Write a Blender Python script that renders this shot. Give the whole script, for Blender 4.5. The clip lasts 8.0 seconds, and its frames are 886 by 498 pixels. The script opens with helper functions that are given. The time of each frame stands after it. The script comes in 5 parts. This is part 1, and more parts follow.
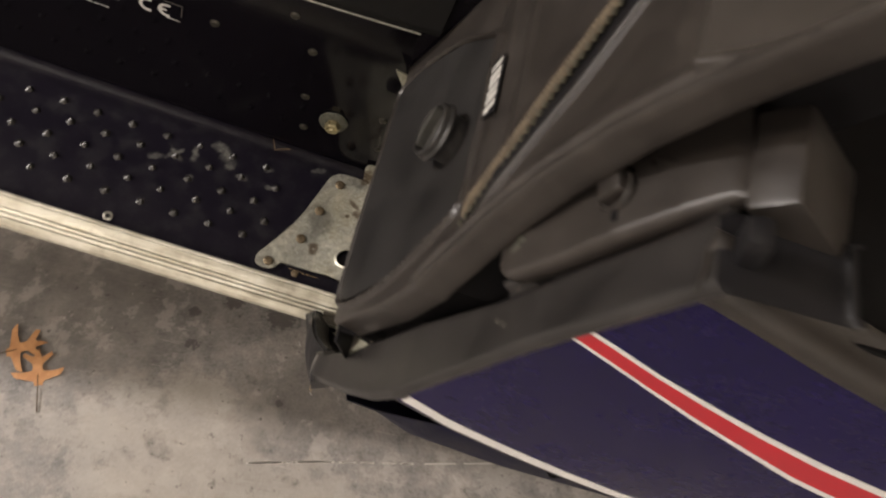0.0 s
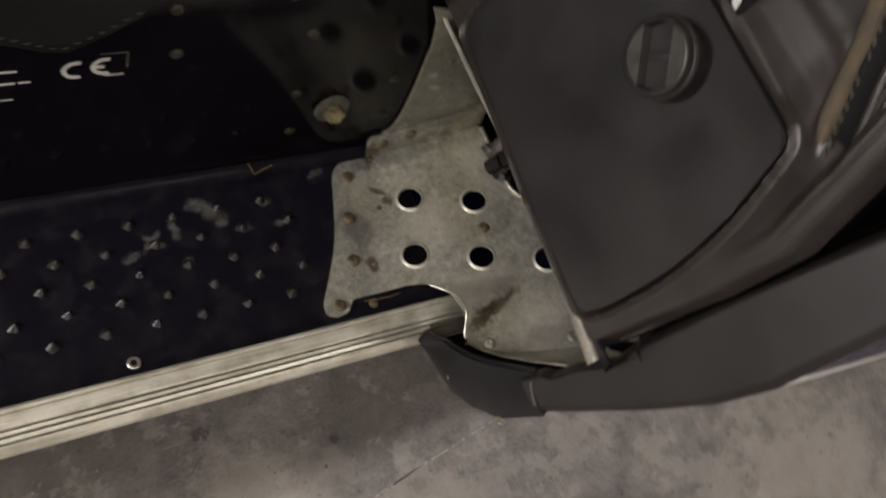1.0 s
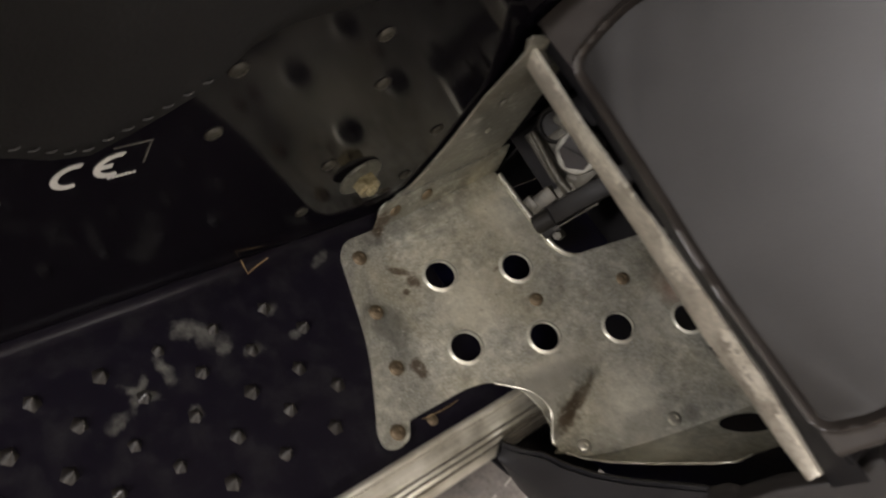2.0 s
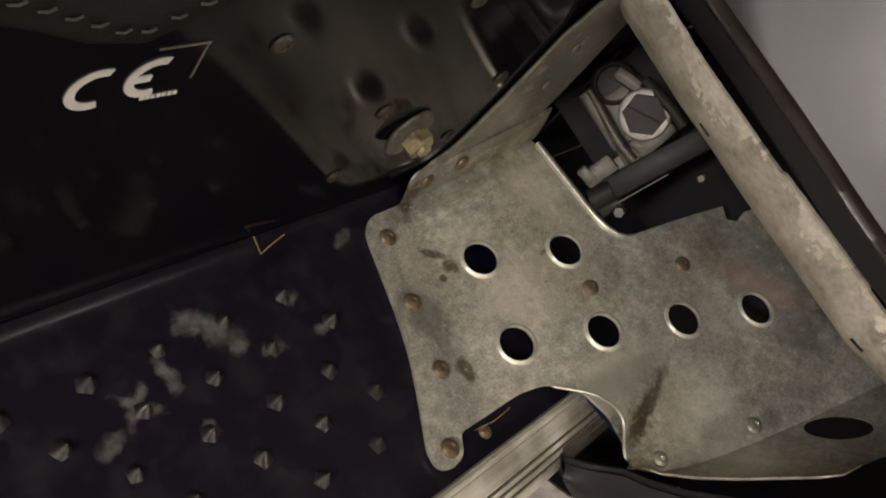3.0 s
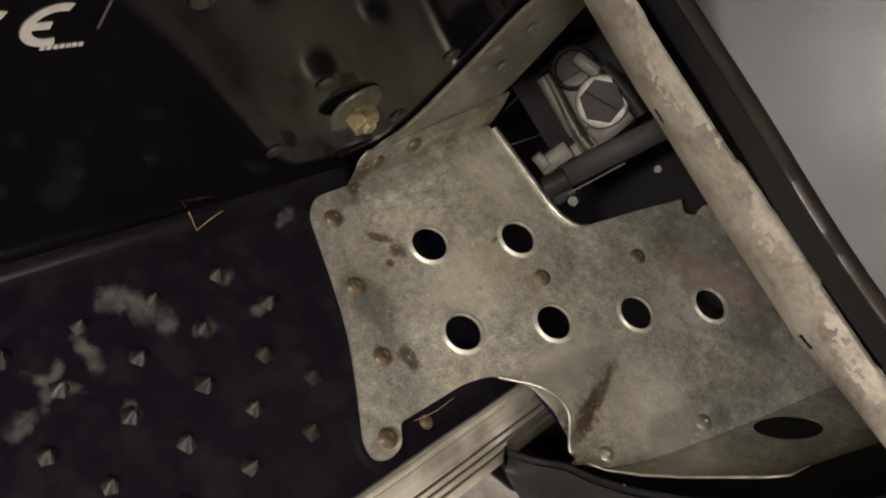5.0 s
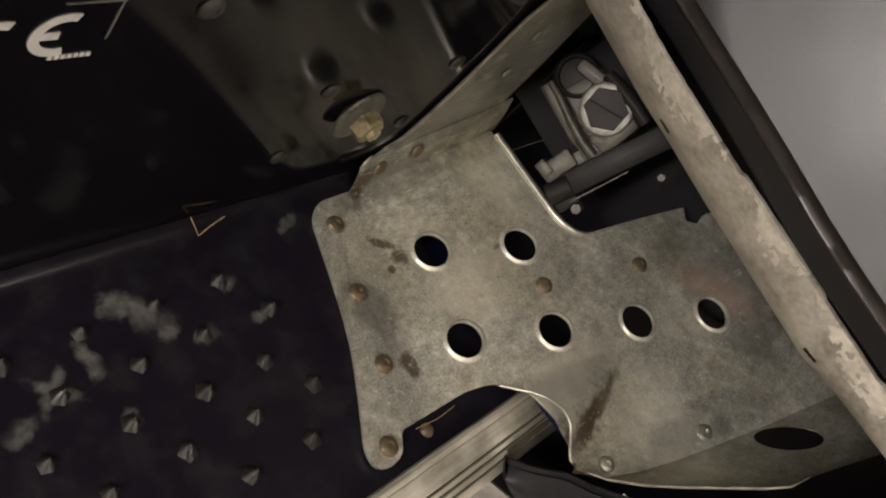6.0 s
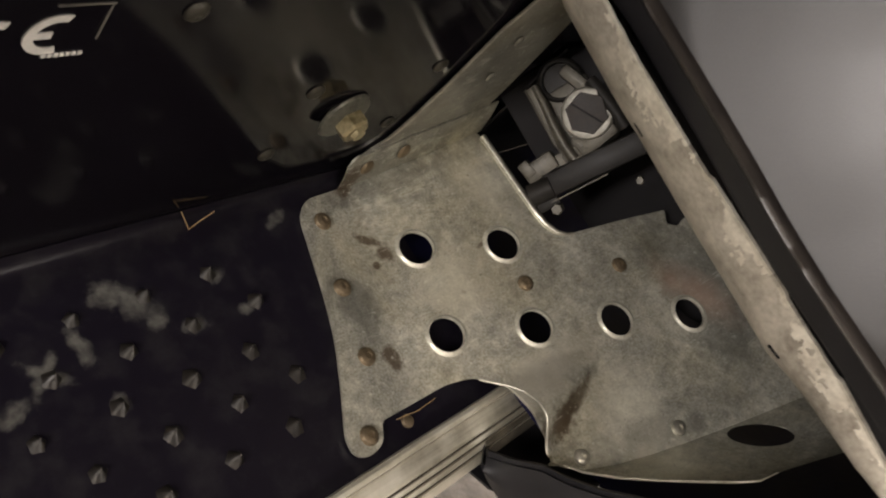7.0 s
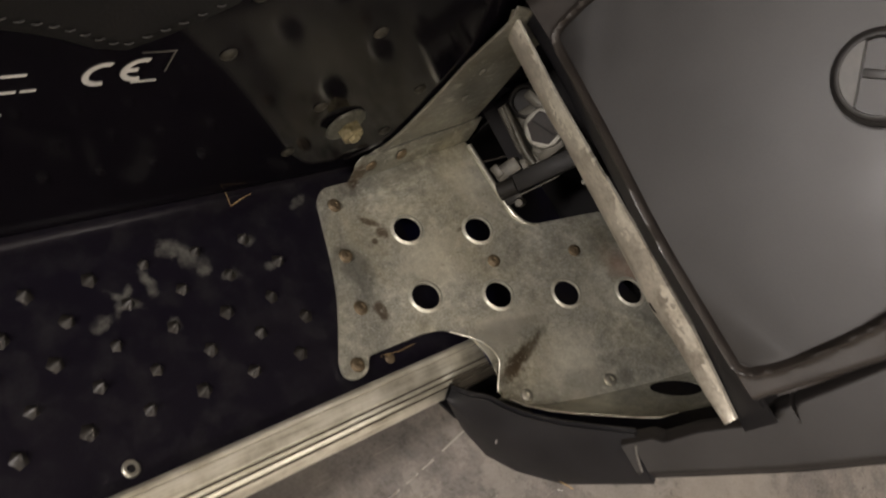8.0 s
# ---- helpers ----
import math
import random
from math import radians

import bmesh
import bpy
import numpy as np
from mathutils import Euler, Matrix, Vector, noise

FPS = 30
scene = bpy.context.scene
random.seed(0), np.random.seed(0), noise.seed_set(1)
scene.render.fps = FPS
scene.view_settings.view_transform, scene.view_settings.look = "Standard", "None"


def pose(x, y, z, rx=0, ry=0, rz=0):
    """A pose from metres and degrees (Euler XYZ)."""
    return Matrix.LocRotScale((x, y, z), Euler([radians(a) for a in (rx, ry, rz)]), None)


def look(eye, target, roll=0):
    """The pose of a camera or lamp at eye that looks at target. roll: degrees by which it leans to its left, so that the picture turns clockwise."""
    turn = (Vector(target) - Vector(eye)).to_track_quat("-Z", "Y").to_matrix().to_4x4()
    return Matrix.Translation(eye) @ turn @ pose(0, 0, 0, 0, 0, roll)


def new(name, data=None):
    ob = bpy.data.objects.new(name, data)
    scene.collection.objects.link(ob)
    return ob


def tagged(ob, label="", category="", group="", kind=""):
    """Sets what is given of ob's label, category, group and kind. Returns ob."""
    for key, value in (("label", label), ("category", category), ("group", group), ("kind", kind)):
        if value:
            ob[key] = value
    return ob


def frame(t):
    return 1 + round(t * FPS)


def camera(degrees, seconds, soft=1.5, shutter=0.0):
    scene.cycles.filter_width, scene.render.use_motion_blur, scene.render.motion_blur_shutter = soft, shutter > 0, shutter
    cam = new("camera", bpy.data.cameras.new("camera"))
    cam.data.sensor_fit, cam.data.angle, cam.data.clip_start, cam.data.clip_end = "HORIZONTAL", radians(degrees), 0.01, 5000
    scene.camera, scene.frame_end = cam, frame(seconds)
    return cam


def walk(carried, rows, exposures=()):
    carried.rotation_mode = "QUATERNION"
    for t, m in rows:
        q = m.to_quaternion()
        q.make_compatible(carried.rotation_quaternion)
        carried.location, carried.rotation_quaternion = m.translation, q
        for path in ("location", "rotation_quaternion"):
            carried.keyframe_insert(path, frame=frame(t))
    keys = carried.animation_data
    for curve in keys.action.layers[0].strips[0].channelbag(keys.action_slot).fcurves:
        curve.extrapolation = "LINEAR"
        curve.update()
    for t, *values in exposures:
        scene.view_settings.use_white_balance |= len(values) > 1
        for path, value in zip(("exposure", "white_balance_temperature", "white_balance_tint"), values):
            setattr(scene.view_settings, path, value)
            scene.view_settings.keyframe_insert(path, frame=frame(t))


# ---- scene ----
from mathutils import geometry

# The vehicle's own frame: x forward, y towards the tunnel, z up from the running board.
VEHICLE = Matrix.Translation((0, 0, 0.395)) @ pose(0, 0, 0, 0, 12.0, 0)

cam = camera(52.1, 8.0, soft=2.1, shutter=0.4)
PATH = [
    (0, (-0.0679, -0.6089, 0.9815), (0.0444, -0.3132, 0.4717), 36.1),
    (0.3, (-0.1662, -0.5085, 0.9085), (-0.0056, -0.2436, 0.3946), 40.6),
    (0.5, (-0.2258, -0.4668, 0.8611), (-0.0316, -0.2182, 0.3507), 42.7),
    (0.8, (-0.3073, -0.4155, 0.7804), (-0.0584, -0.1967, 0.2802), 40.3),
    (1, (-0.3567, -0.3988, 0.7428), (-0.0748, -0.1993, 0.2522), 36.6),
    (1.2, (-0.3797, -0.3735, 0.6758), (-0.0592, -0.2133, 0.1945), 39.8),
    (1.3, (-0.3875, -0.3568, 0.6510), (-0.0576, -0.2125, 0.1710), 40.4),
    (1.5, (-0.3956, -0.3035, 0.6228), (-0.0591, -0.1677, 0.1449), 37.8),
    (2, (-0.4155, -0.1901, 0.5392), (-0.0198, -0.0529, 0.1096), 41.7),
    (2.2, (-0.4131, -0.1723, 0.4770), (-0.0040, -0.0363, 0.0597), 41.1),
    (3.3, (-0.4018, -0.1237, 0.4020), (0.0378, -0.0278, 0.0051), 47.2),
    (3.5, (-0.3998, -0.1245, 0.4015), (0.0395, -0.0327, 0.0032), 48.0),
    (4, (-0.3808, -0.1229, 0.4038), (0.0631, -0.0450, 0.0077), 49.7),
    (4.2, (-0.3758, -0.1290, 0.4031), (0.0693, -0.0457, 0.0095), 49.1),
    (5.3, (-0.3843, -0.1389, 0.3945), (0.0622, -0.0460, 0.0047), 48.8),
    (5.5, (-0.3861, -0.1362, 0.3931), (0.0592, -0.0483, 0.0007), 49.4),
    (6, (-0.3800, -0.1319, 0.3960), (0.0680, -0.0419, 0.0071), 49.5),
    (6.5, (-0.3767, -0.1360, 0.3954), (0.0738, -0.0453, 0.0097), 49.7),
    (7, (-0.3875, -0.1437, 0.4120), (0.0607, -0.0514, 0.0240), 50.1),
    (7.5, (-0.4385, -0.1738, 0.4825), (0.0038, -0.0626, 0.0926), 49.9),
    (8, (-0.4739, -0.2281, 0.5472), (-0.0523, -0.1051, 0.1383), 49.0),
]
walk(cam, [(t, VEHICLE @ look(eye, target, roll)) for t, eye, target, roll in PATH],
     exposures=[(0, 0.32, 6450, 10), (0.5, 0.0, 6250, 10), (0.7, -0.22, 6050, 10), (1.0, -0.24, 6050, 10), (1.5, 0.06, 6100, 10), (2.0, 0.03, 6150, 10), (3.3, 0.22, 6450, 10), (7.0, 0.22, 6450, 10), (8, -0.02, 6450, 10)])

# ---- light ----
world = bpy.data.worlds.new("garage_air")
scene.world = world
world.use_nodes = True
world.node_tree.nodes["Background"].inputs[0].default_value = (1.0, 0.93, 0.85, 1)
world.node_tree.nodes["Background"].inputs[1].default_value = 0.02
scene.view_settings.exposure = 0.0
LAMPS = [((-2.85, -0.12, 2.56), 135.0), ((-1.5, -2.6, 2.56), 35.0), ((2.2, -3.5, 2.56), 62.0), ((-0.60, -0.75, 2.56), 5.0)]
LAMP_COLOUR = (1.0, 0.92, 0.875)

# ---- materials ----


def nodes_of(name):
    m = bpy.data.materials.new(name)
    m.use_nodes = True
    return m, m.node_tree, m.node_tree.nodes["Principled BSDF"]


def noise_node(tree, scale, detail=4.0, rough=0.55, vec=None):
    n = tree.nodes.new("ShaderNodeTexNoise")
    n.inputs["Scale"].default_value, n.inputs["Detail"].default_value, n.inputs["Roughness"].default_value = scale, detail, rough
    tree.links.new(vec if vec else tree.nodes.new("ShaderNodeTexCoord").outputs["Object"], n.inputs["Vector"])
    return n.outputs["Fac"]


def ramp(tree, fac, stops):
    r = tree.nodes.new("ShaderNodeValToRGB")
    while len(r.color_ramp.elements) < len(stops):
        r.color_ramp.elements.new(0.5)
    for e, (p, c) in zip(r.color_ramp.elements, stops):
        e.position, e.color = p, (*c, 1) if len(c) == 3 else c
    tree.links.new(fac, r.inputs[0])
    return r.outputs[0]


def grey(v):
    return (v, v, v)


def mix(tree, fac, a, b, kind="MIX"):
    n = tree.nodes.new("ShaderNodeMix")
    n.data_type, n.blend_type = "RGBA", kind
    for sock, v in ((n.inputs[0], fac), (n.inputs[6], a), (n.inputs[7], b)):
        if isinstance(v, (int, float)):
            sock.default_value = v
        elif isinstance(v, tuple):
            sock.default_value = (*v, 1)
        else:
            tree.links.new(v, sock)
    return n.outputs[2]


def bump(tree, bsdf, fac, strength, distance=0.001):
    b = tree.nodes.new("ShaderNodeBump")
    b.inputs["Strength"].default_value, b.inputs["Distance"].default_value = strength, distance
    tree.links.new(fac, b.inputs["Height"])
    tree.links.new(b.outputs[0], bsdf.inputs["Normal"])


def surface(name, low, high, rough=(0.4, 0.6), metal=0.0, scales=(30, 250), grain=0.15, coat=0.0, spec=0.5):
    """A base colour and a gloss that vary at two scales, with fine relief."""
    m, t, b = nodes_of(name)
    big, small = noise_node(t, scales[0]), noise_node(t, scales[1], 6)
    both = mix(t, 0.4, big, small)
    t.links.new(ramp(t, both, [(0.32, low), (0.68, high)]), b.inputs["Base Color"])
    t.links.new(ramp(t, both, [(0.3, grey(rough[0])), (0.7, grey(rough[1]))]), b.inputs["Roughness"])
    b.inputs["Metallic"].default_value, b.inputs["Coat Weight"].default_value = metal, coat
    b.inputs["Specular IOR Level"].default_value = spec
    if grain:
        bump(t, b, small, grain, 0.0006)
    return m


def spots(t, places, fuzz=0.5, noise_scale=140, ragged=2.4):
    """A mask of ragged blots: (place, half sizes, turn about z)."""
    co = t.nodes.new("ShaderNodeTexCoord").outputs["Object"]
    rag = noise_node(t, noise_scale, 5, 0.6)
    total = None
    for place, half, turn in places:
        mp = t.nodes.new("ShaderNodeMapping")
        mp.vector_type = "TEXTURE"
        mp.inputs["Location"].default_value, mp.inputs["Rotation"].default_value, mp.inputs["Scale"].default_value = place, (0, 0, turn), half
        t.links.new(co, mp.inputs[0])
        far = t.nodes.new("ShaderNodeVectorMath")
        far.operation = "LENGTH"
        t.links.new(mp.outputs[0], far.inputs[0])
        add = t.nodes.new("ShaderNodeMath")
        add.operation = "MULTIPLY_ADD"
        t.links.new(rag, add.inputs[0])
        add.inputs[1].default_value = ragged
        t.links.new(far.outputs["Value"], add.inputs[2])
        sc = t.nodes.new("ShaderNodeMapRange")
        sc.inputs["From Min"].default_value, sc.inputs["From Max"].default_value = 0.95 + ragged / 2 + fuzz / 2, 0.95 + ragged / 2 - fuzz / 2
        t.links.new(add.outputs[0], sc.inputs["Value"])
        if total is None:
            total = sc.outputs[0]
        else:
            m = t.nodes.new("ShaderNodeMath")
            m.operation = "MAXIMUM"
            t.links.new(total, m.inputs[0])
            t.links.new(sc.outputs[0], m.inputs[1])
            total = m.outputs[0]
    return total


PLATE_STAINS = [((0.072, -0.1820, 0.034), (0.027, 0.0058, 0.03), 0.33), ((0.060, -0.187, 0.030), (0.014, 0.0075, 0.03), 0.33), ((0.0245, -0.0225, 0.003), (0.011, 0.0032, 0.02), -0.75), ((0.030, -0.036, 0.005), (0.005, 0.006, 0.02), 0.2), ((-0.009, -0.098, 0.002), (0.0065, 0.0085, 0.02), 0.3),
                ((0.092, -0.0595, 0.03), (0.004, 0.0014, 0.02), 0.3), ((0.030, 0.016, 0.014), (0.010, 0.006, 0.014), 0.2), ((0.060, -0.083, 0.02), (0.0016, 0.0016, 0.02), 0), ((0.020, -0.040, 0.003), (0.003, 0.003, 0.02), 0)]
# grime blots; the large wing ones also put the wing's shade into the colour
PLATE_GRIME_SHADE = [((0.07, 0.014, 0.14), (0.12, 0.026, 0.13), 0.0), ((0.085, 0.018, 0.055), (0.07, 0.02, 0.022), 0.0), ((0.05, 0.012, 0.16), (0.03, 0.03, 0.07), 0.0), ((-0.012, -0.058, 0.003), (0.014, 0.022, 0.02), 0.2), ((0.066, -0.1835, 0.032), (0.034, 0.006, 0.03), 0.33), ((0.06, 0.012, 0.012), (0.05, 0.012, 0.03), 0.0), ((0.235, -0.16, 0.07), (0.03, 0.06, 0.05), 0.2), ((0.21, -0.20, 0.07), (0.022, 0.030, 0.05), 0.5), ((0.10, -0.225, 0.05), (0.06, 0.012, 0.05), -0.3)]


PLATE_RUB = [((0.070, -0.157, 0.030), (0.042, 0.013, 0.03), 0.15)]
PLATE_FLUSH = [((0.216, -0.166, 0.075), (0.014, 0.030, 0.03), 0.5), ((0.205, -0.150, 0.07), (0.010, 0.012, 0.03), 0.3)]
# highlights painted into the zinc: pale blots where the plate shines
PLATE_HIGHLIGHTS = [((0.108, -0.205, 0.04), (0.030, 0.022, 0.03), 0.3), ((0.070, -0.156, 0.03), (0.030, 0.012, 0.03), 0.1), ((0.125, -0.020, 0.03), (0.020, 0.030, 0.03), 0.0), ((0.060, -0.075, 0.02), (0.030, 0.020, 0.03), 0.4), ((0.090, -0.245, 0.07), (0.04, 0.02, 0.05), 0.5)]


def make_zinc():
    m, t, b = nodes_of("dull_zinc_sheet")
    big, mid, fine = noise_node(t, 26, 7, 0.7), noise_node(t, 170, 6, 0.7), noise_node(t, 700, 4)
    base = ramp(t, mix(t, 0.45, big, mid), [(0.37, (0.19, 0.18, 0.125)), (0.5, (0.44, 0.428, 0.318)), (0.63, (0.80, 0.78, 0.615))])
    cell = t.nodes.new("ShaderNodeTexVoronoi")
    cell.inputs["Scale"].default_value = 170
    t.links.new(t.nodes.new("ShaderNodeTexCoord").outputs["Object"], cell.inputs["Vector"])
    base = mix(t, 0.16, base, ramp(t, cell.outputs["Color"], [(0.2, (0.30, 0.30, 0.27)), (0.8, (0.72, 0.71, 0.66))]))
    base = mix(t, 0.30, base, ramp(t, fine, [(0.36, grey(0.14)), (0.64, grey(0.70))]))
    dirt = ramp(t, noise_node(t, 50, 9, 0.72), [(0.57, grey(0)), (0.72, grey(0.5))])
    base = mix(t, dirt, base, (0.17, 0.125, 0.07))
    base = mix(t, mix(t, 1.0, spots(t, PLATE_GRIME_SHADE, 0.7, 90), grey(0.55), "MULTIPLY"), base, (0.12, 0.12, 0.105))
    base = mix(t, mix(t, 1.0, spots(t, PLATE_STAINS, 0.5, 170, 1.5), grey(0.8), "MULTIPLY"), base, (0.09, 0.055, 0.028))
    for turn, size in ((0.7, 34), (-0.5, 46), (1.5, 40)):
        co = t.nodes.new("ShaderNodeTexCoord")
        mp = t.nodes.new("ShaderNodeMapping")
        mp.inputs["Rotation"].default_value, mp.inputs["Scale"].default_value = (0, 0, turn), (1, 14, 1)
        t.links.new(co.outputs["Object"], mp.inputs[0])
        base = mix(t, ramp(t, noise_node(t, size, 3, 0.6, mp.outputs[0]), [(0.66, grey(0)), (0.74, grey(0.45))]), base, (0.80, 0.78, 0.70))
    base = mix(t, mix(t, 1.0, spots(t, PLATE_HIGHLIGHTS, 1.4, 60), grey(0.5), "MULTIPLY"), base, (0.82, 0.79, 0.64))
    specks = ramp(t, noise_node(t, 330, 3, 0.6), [(0.66, grey(0)), (0.72, grey(0.55))])
    base = mix(t, specks, base, (0.10, 0.085, 0.055))
    glint = ramp(t, noise_node(t, 210, 4, 0.7), [(0.60, grey(0)), (0.70, grey(0.5))])
    base = mix(t, glint, base, (0.86, 0.86, 0.76))
    base = mix(t, mix(t, 1.0, spots(t, PLATE_RUB, 0.8, 60, 1.0), grey(0.6), "MULTIPLY"), base, (0.47, 0.455, 0.40))
    base = mix(t, mix(t, 1.0, spots(t, PLATE_FLUSH, 1.3, 70, 1.2), grey(0.6), "MULTIPLY"), base, (0.50, 0.34, 0.26))
    tint = ramp(t, noise_node(t, 14, 4, 0.6), [(0.45, grey(0)), (0.68, grey(0.55))])
    base = mix(t, tint, base, mix(t, 1.0, base, (0.62, 0.56, 0.42), "MULTIPLY"))
    t.links.new(base, b.inputs["Base Color"])
    b.inputs["Metallic"].default_value = 0.6
    t.links.new(ramp(t, mix(t, 0.5, big, mid), [(0.36, grey(0.30)), (0.64, grey(0.56))]), b.inputs["Roughness"])
    dent = t.nodes.new("ShaderNodeBump")
    dent.inputs["Strength"].default_value, dent.inputs["Distance"].default_value = 0.55, 0.004
    t.links.new(noise_node(t, 24, 2, 0.5), dent.inputs["Height"])
    bump(t, b, mix(t, 0.3, mid, fine), 0.14, 0.0006)
    t.links.new(dent.outputs[0], b.inputs["Normal"].links[0].from_node.inputs["Normal"])
    return m


def make_rail():
    m, t, b = nodes_of("worn_aluminium_extrusion")
    co = t.nodes.new("ShaderNodeTexCoord")
    mp = t.nodes.new("ShaderNodeMapping")
    mp.inputs["Scale"].default_value = (0.05, 1, 1)
    t.links.new(co.outputs["Object"], mp.inputs[0])
    streak, wear = noise_node(t, 260, 5, 0.6, mp.outputs[0]), noise_node(t, 45, 6, 0.65)
    both = mix(t, 0.5, streak, wear)
    t.links.new(ramp(t, both, [(0.36, (0.42, 0.39, 0.30)), (0.5, (0.68, 0.65, 0.54)), (0.64, (0.84, 0.81, 0.71))]), b.inputs["Base Color"])
    b.inputs["Metallic"].default_value = 0.68
    t.links.new(ramp(t, wear, [(0.3, grey(0.34)), (0.7, grey(0.55))]), b.inputs["Roughness"])
    bump(t, b, both, 0.15, 0.0005)
    return m


BOARD_SCUFFS = [((-0.152, -0.002, 0), (0.009, 0.007, 0.02), -0.4), ((-0.143, -0.010, 0), (0.010, 0.007, 0.02), -0.9), ((-0.135, -0.021, 0), (0.005, 0.007, 0.02), -0.2), ((-0.201, -0.030, 0), (0.012, 0.003, 0.02), 0.8), ((-0.199, -0.030, 0), (0.011, 0.003, 0.02), -0.7),
                ((-0.1785, -0.0225, 0), (0.004, 0.010, 0.02), 0.1), ((-0.083, -0.034, 0), (0.004, 0.003, 0.02), 0), ((-0.117, -0.0325, 0), (0.006, 0.004, 0.02), 0), ((-0.2205, -0.041, 0), (0.008, 0.004, 0.02), 0.5),
                ((-0.03, 0.012, 0), (0.008, 0.003, 0.02), 0.4), ((-0.174, -0.056, 0), (0.004, 0.004, 0.02), 0), ((-0.0885, -0.010, 0), (0.005, 0.003, 0.02), 0.6)]


def make_black_paint(name, gloss, scuffed):
    m, t, b = nodes_of(name)
    dust = noise_node(t, 320, 5)
    haze = ramp(t, noise_node(t, 34, 9, 0.75), [(0.48, grey(0)), (0.74, grey(0.26 if scuffed else 0.02))])
    base = mix(t, haze, (0.0064, 0.0052, 0.0092) if scuffed else (0.0050, 0.0042, 0.0060), (0.05, 0.05, 0.046))
    rough = mix(t, 1.0, ramp(t, dust, [(0.35, grey(gloss)), (0.7, grey(gloss * 1.35))]), haze, "ADD")
    if scuffed:
        worn = mix(t, 1.0, spots(t, BOARD_SCUFFS, 1.0, 150), ramp(t, noise_node(t, 90, 5, 0.6), [(0.36, grey(0.35)), (0.60, grey(1))]), "MULTIPLY")
        base = mix(t, mix(t, 1.0, worn, grey(0.58), "MULTIPLY"), base, (0.15, 0.148, 0.13))
        rough = mix(t, mix(t, 1.0, worn, grey(0.8), "MULTIPLY"), rough, grey(0.6))
    t.links.new(base, b.inputs["Base Color"])
    t.links.new(rough, b.inputs["Roughness"])
    b.inputs["Specular IOR Level"].default_value = 0.18 if scuffed else 0.11
    if scuffed:
        bump(t, b, dust, 0.06, 0.0004)
    else:
        bump(t, b, noise_node(t, 16, 2), 0.05, 0.002)
    return m


def floor_spot(x, y, z, half, turn=0.0):
    p = VEHICLE @ Vector((x, y, z))
    return ((p.x, p.y, 0.0), (half[0], half[1], 0.2), turn)


OIL = [floor_spot(-0.082, -0.014, -0.421, (0.016, 0.012)), floor_spot(-0.001, -0.022, -0.404, (0.028, 0.022)), floor_spot(-0.137, -0.045, -0.433, (0.010, 0.008)), floor_spot(-0.123, -0.099, -0.430, (0.013, 0.009)),
       floor_spot(0.033, -0.166, -0.397, (0.006, 0.006))]
# wide soft-edged darker blots on the concrete
DARK_BLOTS = [floor_spot(0.07, -0.15, -0.39, (0.10, 0.075), 0.3), floor_spot(0.16, -0.10, -0.37, (0.12, 0.06), 0.2), floor_spot(-0.30, -0.05, -0.47, (0.22, 0.10), 0.1), floor_spot(0.34, -0.42, -0.33, (0.18, 0.05), -0.3)]
PALE = [floor_spot(-0.10, -0.24, -0.43, (0.16, 0.085), 0.15), floor_spot(-0.02, -0.30, -0.41, (0.22, 0.07), 0.0), floor_spot(0.62, -0.45, -0.28, (0.12, 0.10), 0.3), floor_spot(0.12, -0.33, -0.38, (0.09, 0.05), 0.3)]


